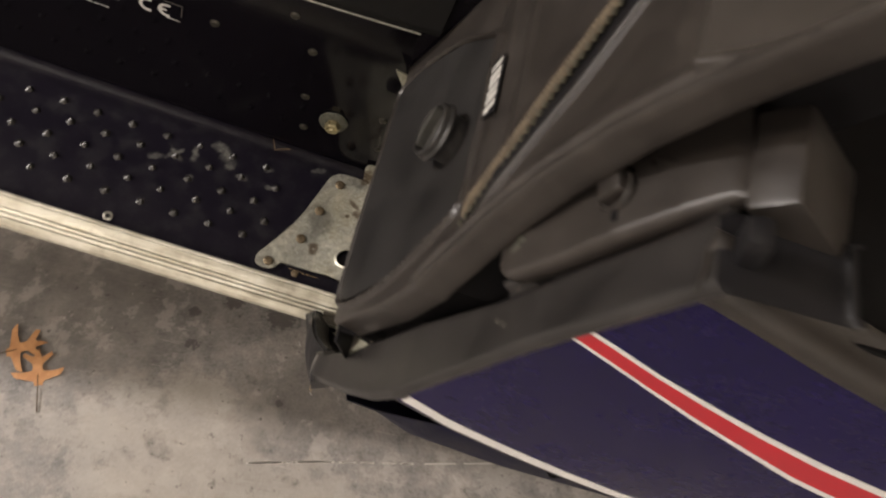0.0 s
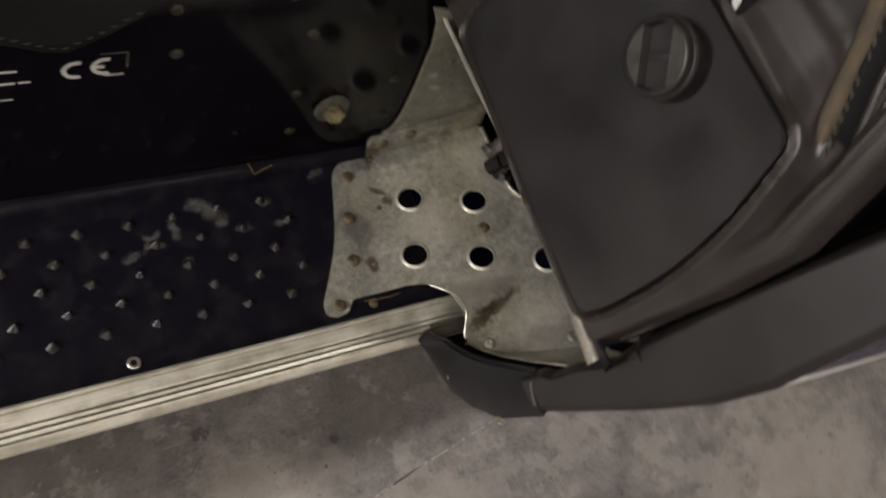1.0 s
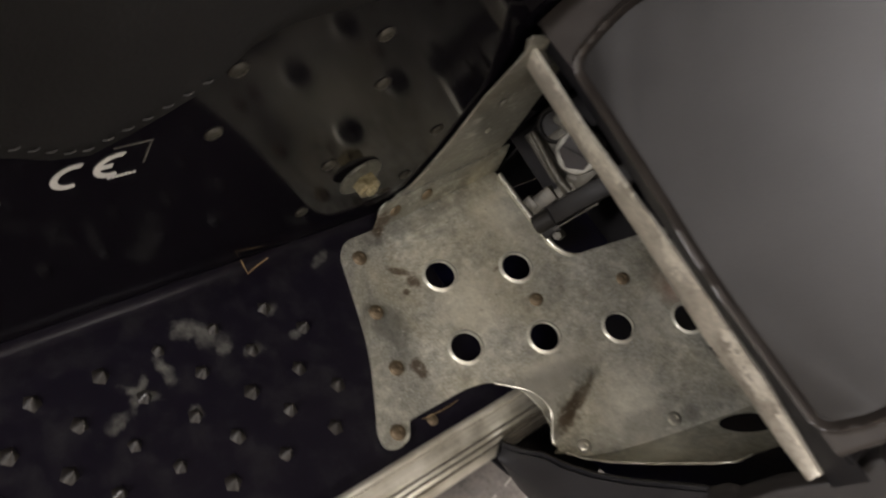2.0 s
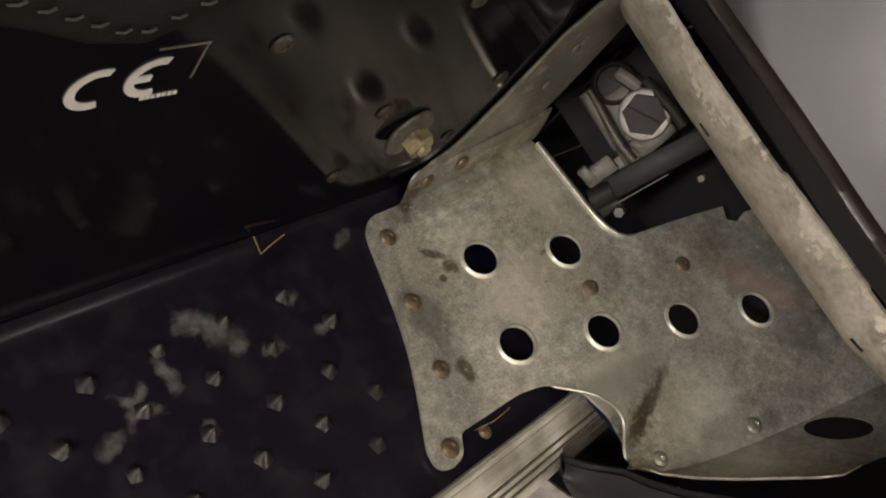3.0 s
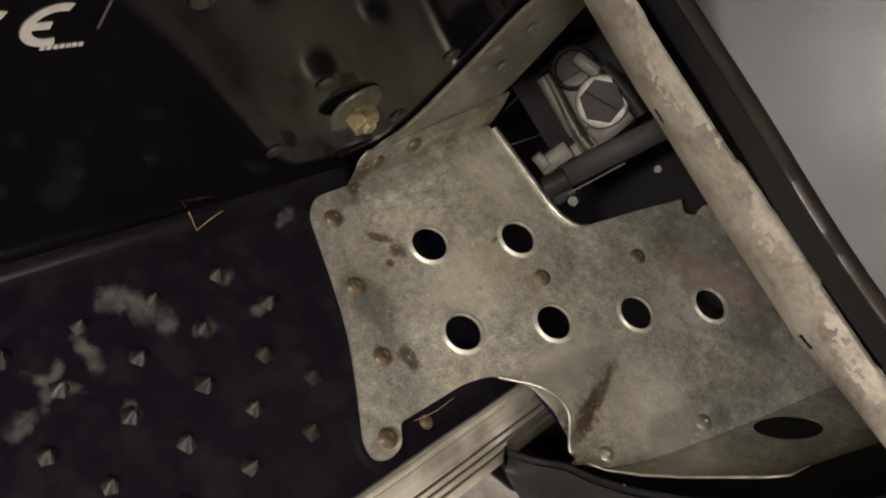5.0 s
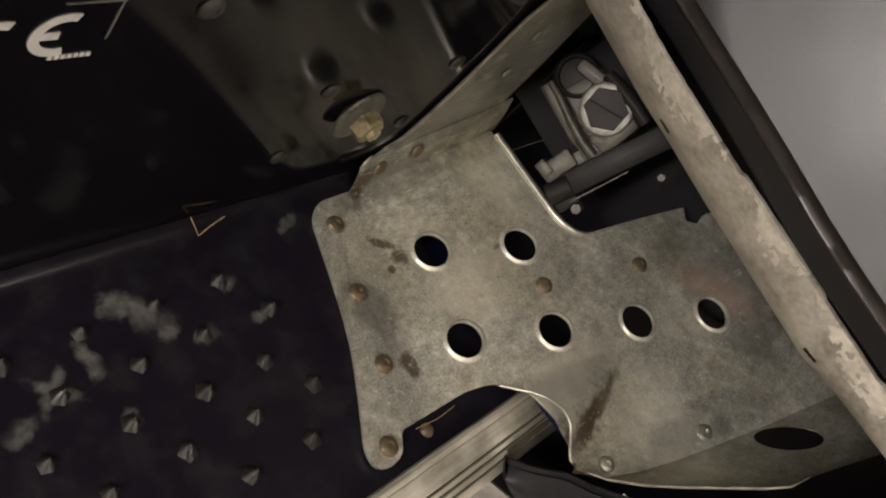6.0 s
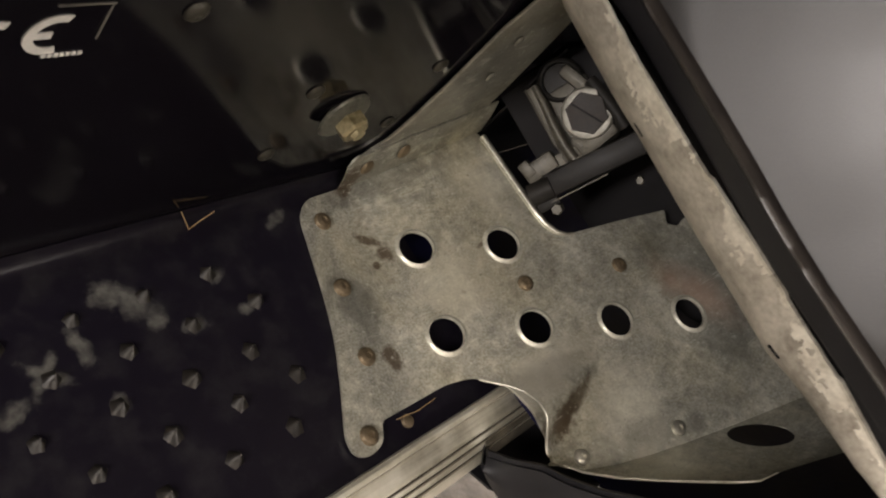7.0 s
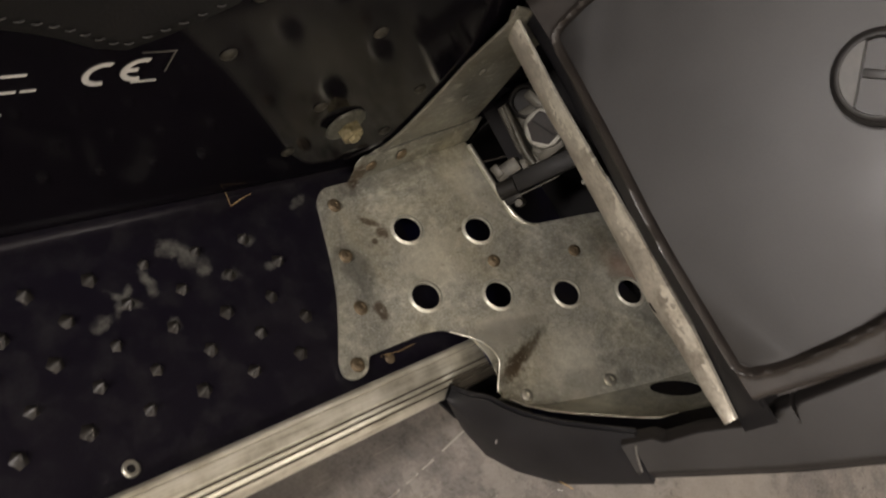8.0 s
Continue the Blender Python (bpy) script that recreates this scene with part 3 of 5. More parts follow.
for z, x0, x1 in ((0.197, -0.375, -0.292), (0.183, -0.375, -0.286), (0.172, -0.375, -0.306), (0.163, -0.375, -0.297)):
    x = x0
    while x < x1 - 0.004:
        w = random.uniform(0.004, 0.014)
        wall_bar(bm, x, min(x + w, x1), z, 0.0017 if z > 0.18 else 0.0012)
        x += w + 0.0022
part("decal_text", bm, INK, tunnel, "rows of small unreadable grey print", 0)

# big flanged nut at the foot of the tunnel
bm = bmesh.new()
q = Vector((0.05, -1, 0.05)).to_track_quat("Z", "Y").to_matrix().to_4x4()
m = Matrix.Translation((-0.0345, wall_y(0.0975), 0.0975)) @ q
lathe(bm, [(0.0, 0.0), (0.0130, 0.0), (0.0130, 0.0014), (0.0165, 0.0018), (0.0174, 0.0028), (0.0168, 0.0042), (0.0122, 0.0066), (0.0, 0.0066)], m, 28)
for v in bm.verts:
    v.co += Vector((0.4, 0.2, 0.5)) * 0.0009 * noise.noise(v.co * 120)
flange_nut = part("washer", bm, GREASY, sled, "greasy flanged washer on the tunnel")
bm = bmesh.new()
lathe(bm, [(0.0086, 0.006), (0.0094, 0.007), (0.0094, 0.0135), (0.0078, 0.0150), (0.0048, 0.0150), (0.0046, 0.0170), (0.0036, 0.0178), (0, 0.0178)], m @ pose(0, 0, 0, 0, 0, 12), flat=6)
part("nut", bm, BRASS, flange_nut, "brassy hexagon nut", 20)

# running board
bm = bmesh.new()
prof = [(0.0290, 0.0100), (0.0280, 0.0062), (0.0262, 0.0033), (0.0235, 0.0013), (0.0195, 0.0003), (0.015, 0.0), (-0.05, 0.0), (-0.118, 0.0), (-0.126, -0.0012), (-0.136, -0.0014), (-0.145, -0.001), (-0.152, -0.001)]
grid(bm, [[(x, y, z) for y, z in prof] for x in (-1.3, -0.8, -0.4, -0.1, 0.06)], (0, 0, -0.003))
board = part("running_board", bm, BLACK, sled, "black painted running board with punched traction dimples", 25)
bm = bmesh.new()
rings = [(0.0058, -0.0004), (0.0046, 0.0006), (0.0026, 0.0026), (0.0011, 0.0040), (0.0004, 0.0046), (0, 0.0046)]
lathe(bm, rings, Matrix(), flat=5)
for v in bm.verts:
    v.co += Vector((0.40, 0.38, 0)) * max(0.0, v.co.z) + Vector((0.0010, 0.0010, 0.0003)) * noise.noise(v.co * 380 + Vector((3, 1, 2)))
first = None
for row, y in enumerate((-0.009, -0.033, -0.058, -0.082, -0.106)):
    for k in range(24):
        x = (-0.0935 if row % 2 == 0 else -0.0755) - 0.0413 * k
        m = Matrix.Translation((x + random.uniform(-0.0012, 0.0012), y + random.uniform(-0.001, 0.001), 0)) @ pose(0, 0, 0, 0, 0, random.uniform(-45, 45))
        w = random.uniform(0.85, 1.15)
        m = m @ Matrix.Diagonal((w, w, random.uniform(0.75, 1.2), 1))
        if first is None:
            first = part("traction_dimple", bm, BUMP, board, "", 100)
            first.data.materials.append(TIP)
            for p in first.data.polygons:
                p.material_index = 1 if p.center.z > 0.0042 else 0
            first.matrix_basis = m
        else:
            again(first, m, board)
bm = bmesh.new()
lathe(bm, [(0.0058, 0), (0.0058, 0.0012), (0.0048, 0.002), (0.0030, 0.002), (0.0026, 0.0006), (0, 0.0006)], Matrix.Translation((-0.243, -0.136, -0.0012)), 18)
hollow = part("hollow_rivet", bm, BRIGHT, board, "bright hollow rivet")
# black disc laid in the rivet for the shade inside its bore
bm = bmesh.new()
lathe(bm, [(0.0027, 0.0), (0.0027, 0.0004), (0, 0.0005)], Matrix.Translation((-0.243, -0.136, -0.0004)), 14)
part("rivet_bore", bm, RUBBER, hollow, "black disc for the shaded bore", 0)
dome("rivet", (-0.022, -0.135, -0.0012), (0, 0, 1), 0.0045, 0.0025, RIVET, board)

bm = bmesh.new()
grid(bm, [[(x, 0.0284 - 0.0066 * (1 - math.sin(a)), 0.0072 - 0.0066 * math.cos(a)) for a in [radians(7 * k) for k in range(13)]] for x in (-1.3, -0.9, -0.5, -0.2, -0.012)], (0, 0.0008, -0.0008))
part("fold", bm, FOLD, board, "shiny rounded fold against the tunnel", 60)

# edge rail
bm = bmesh.new()
prof = [(-0.1470, -0.004), (-0.1470, 0.0025), (-0.1480, 0.0054), (-0.1502, 0.0066), (-0.1524, 0.0062), (-0.1529, 0.0051), (-0.1536, 0.0051), (-0.1541, 0.0060), (-0.1600, 0.0052), (-0.1640, 0.0040), (-0.1648, 0.0032), (-0.1652, 0.0008), (-0.1665, 0.0006),
        (-0.1669, 0.0030), (-0.1692, 0.0020), (-0.1697, -0.0006), (-0.1709, -0.0010), (-0.1714, 0.0010), (-0.1738, -0.0006), (-0.1743, -0.0032), (-0.1753, -0.0036), (-0.1758, -0.0014), (-0.1786, -0.0042), (-0.1812, -0.0088), (-0.1815, -0.0145), (-0.1786, -0.018), (-0.152, -0.018), (-0.1470, -0.014)]
GROOVES = (5, 11, 15, 19)
rows = []
for i in range(90):
    x = -1.3 + 1.385 * i / 89
    rows.append([bm.verts.new((x, y + 0.0003 * noise.noise((x * 14, y * 90, 3)), z + 0.0005 * noise.noise((x * 17, y * 60, 7)))) for y, z in prof])
for a, b in zip(rows, rows[1:]):
    for k in range(len(prof)):
        j = (k + 1) % len(prof)
        bm.faces.new((a[k], a[j], b[j], b[k])).material_index = (2 if k == 5 else 1) if k in GROOVES else 1 if k in (17, 18, 21, 22) and a[0].co.x > 0.010 else 0
bm.faces.new(rows[0])
bm.faces.new(rows[-1][::-1])
rail = part("edge_rail", bm, RAIL, sled, "ribbed worn bare aluminium edge rail", 20)
rail.data.materials.append(GRIME)
rail.data.materials.append(DUST)

# toe plate: a flat flange riveted to the board, the sloping plate with flared holes, an upturned wing and a lip
T = 0.0022
HOLES = [(0.0502, -0.0415), (0.1063, -0.0665), (0.0314, -0.1018), (0.0877, -0.1268), (0.1435, -0.1515), (0.1980, -0.1757)]
HOLE_R = 0.0125


def bend_x(y):
    return (0.0030 + 0.0056 + 0.0886 * y) / 0.3056


def sheet_z(x, y):
    """The flat flange running softly into the slope."""
    d = (plate_z(x, y) - 0.0030) / 0.0011
    return 0.0030 + 0.0011 * (d if d > 20 else math.log1p(math.exp(d)))


crease = [(0.040, -0.2035), (0.046, -0.2115), (0.055, -0.2185), (0.075, -0.2275), (0.0954, -0.2344), (0.130, -0.2440), (0.166, -0.2535), (0.215, -0.2650), (0.262, -0.276)]
out = [(-0.003, 0.0175), (-0.014, 0.008), (-0.020, -0.012, 0.02), (-0.030, -0.045, 0.02), (-0.040, -0.072, 0.02), (-0.056, -0.101, 0.02), (-0.071, -0.126), (-0.0715, -0.137), (-0.062, -0.1415), (-0.049, -0.139), (-0.042, -0.1275, 0.004),
       (0.012, -0.1285, 0.006), (0.027, -0.1325, 0.004), (0.040, -0.140, 0.004), (0.047, -0.152, 0.004), (0.050, -0.172, 0.004), (0.046, -0.192, 0.003), (0.040, -0.2035, 0.0005)]
out += [(x, y, 0.0005) for x, y in crease[1:]]
out += [(0.275, -0.12, 0.002), (0.254, -0.114, 0.003), (0.243, -0.1175, 0.003), (0.235, -0.1115, 0.003), (0.242, -0.1015, 0.002), (0.205, -0.0925, 0.01), (0.153, -0.0815, 0.014), (0.1435, -0.062, 0.012), (0.148, 0.010, 0.004), (0.146, 0.0182, 0.0005), (bend_x(0.018), 0.0182, 0.0005)]
bm = bmesh.new()
bends = [(bend_x(y) + d, y) for d in (-0.008, -0.005, -0.0025, 0.0, 0.0025, 0.005, 0.008, 0.012) for y in [0.014 - 0.0068 * i for i in range(21)]]
slab(bm, [rounded([(x, y, *(r or [0.007 if x < 0 else 0.003])) for x, y, *r in out], 0.003)] + [circle(x, y, HOLE_R, 28) for x, y in HOLES], lambda x, y: Vector((x, y, sheet_z(x, y))), (0.0004, 0, -T), bends)
toe = part("toe_plate", bm, ZINC, sled, "dull bare metal toe plate with flared holes and tarnished rivets", 35)
# hump over the rail end: rises gently from the inner side, drops steeply on the outer
bm = bmesh.new()
rows = []
for i in range(31):
    u = i / 30
    inner, outer = -0.1345 - 0.024 * u, -0.2000 + 0.031 * u
    high = 0.0112 * (1 - u) ** 1.15
    row = []
    for k in range(33):
        v = k / 32
        y = inner + (outer - inner) * v
        start = curve_at([(-0.205, 0.0395), (-0.197, 0.0405), (-0.190, 0.0425), (-0.178, 0.0462), (-0.168, 0.0478), (-0.158, 0.0472), (-0.150, 0.0435), (-0.142, 0.0375), (-0.134, 0.0300)], y)
        x = start + (0.116 - start) * u
        row.append((x, y, plate_z(x, y) + 0.0003 + high * step(0.0, 0.62, v) * step(1.0, 0.62, v) * 1.06 + 0.0003 * noise.noise((x * 90, y * 90, 2))))
    rows.append(row)
grid(bm, rows, (0.0003, 0, -0.0016))
hump = part("rail_hump", bm, ZINC, toe, "", 60)
bm = bmesh.new()
tube(bm, [Vector(p) + Vector((-0.0002, 0, -0.0006)) for p in rows[0][1:-1]], 0.0009, 6)
part("arch_rim", bm, BRIGHT, hump, "bright rim of the arch", 50)
# flared collars round the holes
bm = bmesh.new()
pn = Vector((-0.3056, 0.0886, 1)).normalized()
tilt = pn.to_track_quat("Z", "Y").to_matrix().to_4x4()
lathe(bm, [(HOLE_R + 0.0026, 0.0001), (HOLE_R + 0.0015, 0.0004), (HOLE_R + 0.0008, 0.0011), (HOLE_R + 0.0003, 0.0016), (HOLE_R - 0.0003, 0.0016), (HOLE_R - 0.0006, 0.0008), (HOLE_R - 0.0007, -0.0008)], Matrix(), 30)
collar = None
for x, y in HOLES:
    m = Matrix.Translation((x, y, plate_z(x, y))) @ tilt
    if collar is None:
        collar = part("hole_collar", bm, COLLAR, toe, "", 50)
        collar.matrix_basis = m
    else:
        again(collar, m)
# rolled edge of the notch
bm = bmesh.new()
tube(bm, [(x, y, plate_z(x, y) + 0.0004) for x, y in ((0.1480, 0.012), (0.1468, -0.010), (0.1454, -0.035), (0.1442, -0.056), (0.1450, -0.068), (0.1485, -0.0768), (0.154, -0.0818), (0.162, -0.0842))], lambda u: 0.0024 * (1 - u ** 4) + 0.0004, 8)
part("rolled_edge", bm, BRIGHT, toe, "bright rolled edge of the notch", 60)
# lip beyond the crease, with an oval hole
bm = bmesh.new()


def lip_z(x, y):
    c = curve_at([(px, py) for px, py in crease], x)
    return plate_z(x, c) + (c - y) * 1.40


out = [(x, y, 0.0005) for x, y in crease] + [(0.262, -0.330, 0.003), (0.200, -0.310, 0.01), (0.139, -0.288, 0.006), (0.117, -0.2805, 0.01), (0.098, -0.2765, 0.01), (0.080, -0.2570, 0.02), (0.064, -0.2405, 0.02), (0.051, -0.2245, 0.01), (0.043, -0.2125, 0.006), (0.036, -0.2045, 0.002)]
slab(bm, [rounded(out, 0.004), circle(0.162, -0.2665, 0.0185, 30, 0.0118, -0.30)], lambda x, y: Vector((x, y, lip_z(x, y))), (0, 0.001, -T))
lip = part("outer_lip", bm, ZINC, toe, "", 30)
bm = bmesh.new()
tube(bm, [(x, y, lip_z(x, y)) for x, y in ((0.040, -0.2080), (0.046, -0.2175), (0.056, -0.2310), (0.068, -0.2450), (0.080, -0.2568), (0.092, -0.2695), (0.101, -0.2766), (0.117, -0.2804))], lambda u: 0.0011 - 0.0006 * abs(2 * u - 1) ** 3, 6)
part("lip_rim", bm, COLLAR, lip, "bright worn rim of the lip", 50)
# wing standing up along the tunnel
bm = bmesh.new()
edge = [(0.034, 0.0), (0.036, 0.028), (0.047, 0.040), (0.048, 0.06), (0.046, 0.095), (0.042, 0.13), (0.035, 0.18), (0.018, 0.226), (0.006, 0.247)]
rows = []
for i in range(40):
    u = i / 39
    z = 0.247 * u
    x0 = curve_at([(b, a) for a, b in edge], z)
    row = []
    for k in range(13):
        w = k / 12
        x = x0 + (0.150 - x0) * w * (1 - 0.55 * u)
        low = max(plate_z(x, 0.018), 0.003)
        row.append((x, min(0.0190 + 0.05 * u, wall_y(z) - 0.0035) - 0.010 * step(0.65, 1.0, u), low + (z * (1 - 0.06 * w)) * (1 - low / 0.9)))
    rows.append(row)
grid(bm, rows, (0.0002, 0.0020, 0))
wing = part("wing", bm, ZINC, toe, "metal wing curving up beside the tunnel", 50)
bm = bmesh.new()
tube(bm, [Vector(r[0]) + Vector((-0.0003, 0.0006, 0)) for r in rows[6:]], lambda u: 0.0013 - 0.0006 * u, 6)
part("wing_rim", bm, RUBBED, wing, "pale bare edge of the wing", 50)
# narrow flange turned up along the tunnel, its corner rounded
bm = bmesh.new()
rows = []
for i in range(33):
    u = i / 32
    rows.append([])
    for k in range(12):
        h = 0.031 * k / 11
        left = 0.0270 - 0.16 * h + 0.006 * max(0.0, (h - 0.022) / 0.009) ** 2
        x = left + (0.150 - left) * u
        low = max(plate_z(x, 0.018), 0.003)
        rows[-1].append((x, 0.0182 - 0.0012 + 0.0062 * (h / 0.031) ** 1.4 + 0.0004 * noise.noise((x * 60, h * 80, 4)), low - 0.0004 + h * (1 - 0.10 * u)))
grid(bm, rows, (0, 0.0014, 0))
part("flange", bm, ZINC, toe, "stained flange turned up along the tunnel", 50)
for i, (x, y) in enumerate(((0.0, 0.0), (-0.015, -0.045), (-0.027, -0.090), (-0.056, -0.131))):
    dome("rivet", (x, y, 0.0030), (0, 0, 1), 0.0062, 0.0034, RIVET, toe, dent=0.0008)
for x, y in ((0.102, -0.098), (0.175, -0.120)):
    dome("rivet", (x, y, plate_z(x, y)), pn, 0.0058, 0.0030, RIVET, toe, dent=0.0008)
for x, y in ((0.058, -0.2115), (0.130, -0.2335)):
    dome("bright_rivet", (x, y, plate_z(x, y)), pn, 0.0055, 0.0030, BRIGHT, toe, dent=0.0014)
for x, z in ((0.041, 0.023), (0.070, 0.033)):
    dome("rivet", (x, 0.0195, z), (0, -1, 0.25), 0.0058, 0.0022, RIVET, toe)
for x, z in ((0.082, 0.115), (0.066, 0.155)):
    dome("rivet", (x, wall_y(z) - 0.0050, z), (0, -1, 0.1), 0.0036, 0.0010, ZINC, wing)
# ---- rear face of the bodywork ----


def rear_x(y, z):
    return -0.0466 + 0.0112 * y + 0.2607 * z


RIDGE = [(0.20, -0.284), (0.245, -0.290), (0.33, -0.304), (0.39, -0.308), (0.437, -0.297), (0.48, -0.286), (0.53, -0.280), (0.60, -0.280), (0.66, -0.288), (0.70, -0.296), (0.76, -0.310), (0.90, -0.33)]
SEAL = [(0.42, -0.274), (0.434, -0.266), (0.483, -0.2335), (0.523, -0.2032), (0.557, -0.1815), (0.5925, -0.1580), (0.70, -0.083), (0.90, 0.03)]
PANEL_OUT = [(-0.0285, 0.2565, 0.006), (-0.0250, 0.289, 0.03), (-0.030, 0.325, 0.03), (-0.045, 0.375, 0.03), (-0.0775, 0.4275, 0.006), (-0.250, 0.4235, 0.008), (-0.267, 0.374, 0.03), (-0.2735, 0.318, 0.03), (-0.270, 0.264, 0.02), (-0.264, 0.2445, 0.006), (-0.170, 0.2460, 0.05), (-0.105, 0.2520, 0.05)]
panel_line = rounded(PANEL_OUT, 0.01, 6)


def panel_gap(y, z):
    """The distance from the panel's outline, minus inside."""
    best, inside = 9.0, False
    n = len(panel_line)
    for i in range(n):
        (ay, az), (by, bz) = panel_line[i], panel_line[(i + 1) % n]
        ey, ez = by - ay, bz - az
        u = max(0, min(1, ((y - ay) * ey + (z - az) * ez) / (ey * ey + ez * ez + 1e-12)))
        best = min(best, math.hypot(y - ay - u * ey, z - az - u * ez))
        if (az > z) != (bz > z) and y < ay + ey * (z - az) / ez:
            inside = not inside
    return -best if inside else best


def low_edge(y):
    return curve_at([(-0.27, 0.2375), (-0.17, 0.2390), (-0.10, 0.2445), (-0.03, 0.2490)], y)


def rear_height(y, z):
    g = panel_gap(y, z)
    h = 0.0
    h += 0.0052 * ridge(g, 0.0056, 0.0031) if g > 0 else -0.004
    h -= 0.0045 * ridge(g, 0.0005, 0.0026)
    edge = low_edge(y)
    h -= 0.009 * step(edge, edge - 0.005, z) + 0.95 * max(0.0, edge - 0.004 - z)
    r = curve_at(RIDGE, z)
    s = curve_at(SEAL, z)
    out = y - r
    if z > 0.43:
        # ledge beside the panel, the sunk field, the seal with its trench, then the swelling face to the ridge
        h += 0.0015 * step(0.431, 0.434, z) * step(0.452, 0.448, z) * step(s, s + 0.02, y)
        h -= 0.003 * step(0.450, 0.464, z) * step(s + 0.004, s + 0.012, y)
        h += 0.0010 * ridge(z, 0.472, 0.007) * step(s + 0.01, s + 0.02, y)
    if z > 0.415:
        fade = step(0.430, 0.470, z)
        d = s - y
        h += fade * 0.006 * ridge(d, -0.004, 0.007)
        h -= fade * 0.014 * step(-0.001, 0.003, d) * step(0.0185, 0.0150, d)
    h += 0.0065 * step(0.075, 0.010, out) * step(0.30, 0.42, z)
    h += (0.006 * step(0.660, 0.664, z) - 0.42 * max(0.0, z - 0.664)) * step(0.010, 0.020, out) * step(-0.165, -0.20, y)
    h += 0.0028 * ridge(out, 0.016, 0.006) * step(0.36, 0.42, z)
    h -= 0.022 * step(0.007, 0.0, out) ** 2
    return h


bm = bmesh.new()
rows = []
zs = [0.226 + 0.0013 * i for i in range(24)] + [0.2572 + 0.0024 * i for i in range(228)]
for z in zs:
    r = curve_at(RIDGE, z)
    y0 = wall_y(z) - 0.004
    if z > 0.30:
        y0 = wall_y(0.3) - 0.004
    row = []
    for k in range(191):
        y = y0 + (r - y0) * k / 190
        zz = z + (low_edge(y) - 0.247) * step(0.31, 0.252, z)
        row.append((rear_x(y, zz) - rear_height(y, zz), y, zz))
    rows.append(row)
grid(bm, rows, (0.004, 0, 0))
cowl = part("rear_cowl", bm, PLASTIC, sled, "black ribbed plastic rear cowl", 60)
# underside lip gets the darker belly plastic, putting its shade into the colour
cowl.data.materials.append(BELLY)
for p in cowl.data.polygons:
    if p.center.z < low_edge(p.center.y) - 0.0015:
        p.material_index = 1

bm = bmesh.new()
slab(bm, [panel_line], lambda y, z: Vector((rear_x(y, z) - 0.0030, y, z)), (0.006, 0, 0))
rim = [e for e in bm.edges if len(e.link_faces) == 2 and e.calc_face_angle(0) > 0.8]
bmesh.ops.bevel(bm, geom=rim, offset=0.0012, segments=2, affect="EDGES")
panel = part("access_panel", bm, PANEL, sled, "satin black plastic access panel", 30)
rn = Vector((-1, 0.0112, 0.2607)).normalized()
face = rn.to_track_quat("Z", "Y").to_matrix().to_4x4()
at = Vector((rear_x(-0.166, 0.3905) - 0.003, -0.166, 0.3905))
turn = Matrix.Translation(at) @ face @ pose(0, 0, 0, 0, 0, 48)
bm = bmesh.new()
lathe(bm, [(0.0205, -0.001), (0.0205, 0.0120), (0.0258, 0.0130), (0.0262, 0.0145), (0.0254, 0.0162), (0.0243, 0.0170), (0.0240, 0.0208), (0.0233, 0.0220), (0.0223, 0.0225), (0.0210, 0.0225), (0.0206, 0.0214), (0.0206, 0.0130), (0, 0.0130)], turn, 40)
knob = part("knob", bm, PANEL, panel, "round black quarter-turn knob", 40)
# two raised lands beside the slot, and the bridge in it
for side in (-1, 1):
    arc = [(side * 0.0207 * math.cos(a), 0.0207 * math.sin(a)) for a in [radians(-59 + 59 * i / 9) for i in range(19)]]
    bm = bmesh.new()
    slab(bm, [arc], lambda x, y: turn @ Vector((x, y, 0.0216)), turn.to_3x3() @ Vector((0, 0, -0.0080)))
    part("land", bm, KNOB, knob, "rubbed grey land beside the slot", 30)
bm = bmesh.new()
box(bm, (0.0200, 0.0050, 0.0034), turn @ pose(0, 0.001, 0.0140), 0.0010)
part("bridge", bm, PANEL, knob, "", 40)
bm = bmesh.new()
slab(bm, [circle(-0.242, 0.2845, 0.0075, 18, 0.0055, 0.0)], lambda y, z: Vector((rear_x(y, z) - 0.0034, y, z)), (0.0003, 0, 0))
part("smudge", bm, SMUDGE, panel, "dark smudge on the panel", 0)

# silver label on the ledge: plain slanted blocks
bm = bmesh.new()
slab(bm, [[(-0.112, 0.4355), (-0.112, 0.4515), (-0.172, 0.4515), (-0.172, 0.4355)]], lambda y, z: Vector((rear_x(y, z) - 0.0040, y, z)), (0.0006, 0, 0))
label = part("label", bm, RUBBER, cowl, "dark label with silver slanted blocks", 0)
for k in range(6):
    y, w = -0.1135 - 0.0086 * k, 0.0062 + 0.0012 * (k % 2)
    for low, high, cut in ((0.4368, 0.4426, 0.0030), (0.4432, 0.4494, 0.0)):
        bm = bmesh.new()
        a, b = y - 0.0004 - cut, y + 0.0028 - cut
        slab(bm, [[(a - w * 0.5, low), (b - w * 0.5, high), (b - w * (1.15 + 0.1 * (k % 3)), high), (a - w * (1.25 - 0.1 * (k % 2)), low)]], lambda y, z: Vector((rear_x(y, z) - 0.0046, y, z)), (0.0004, 0, 0))
        part("label_block", bm, INK, label, "", 0)

# black gasket in the trench and the two beads beside it


def seal_line(d, out, z0=0.441):
    return [(rear_x(curve_at(SEAL, z) - d, z) - rear_height(curve_at(SEAL, z) - 0.024, z) - out + 0.007 * step(0.478, 0.444, z), curve_at(SEAL, z) - d, z) for z in [z0 + 0.362 * i / 50 for i in range(51)]]


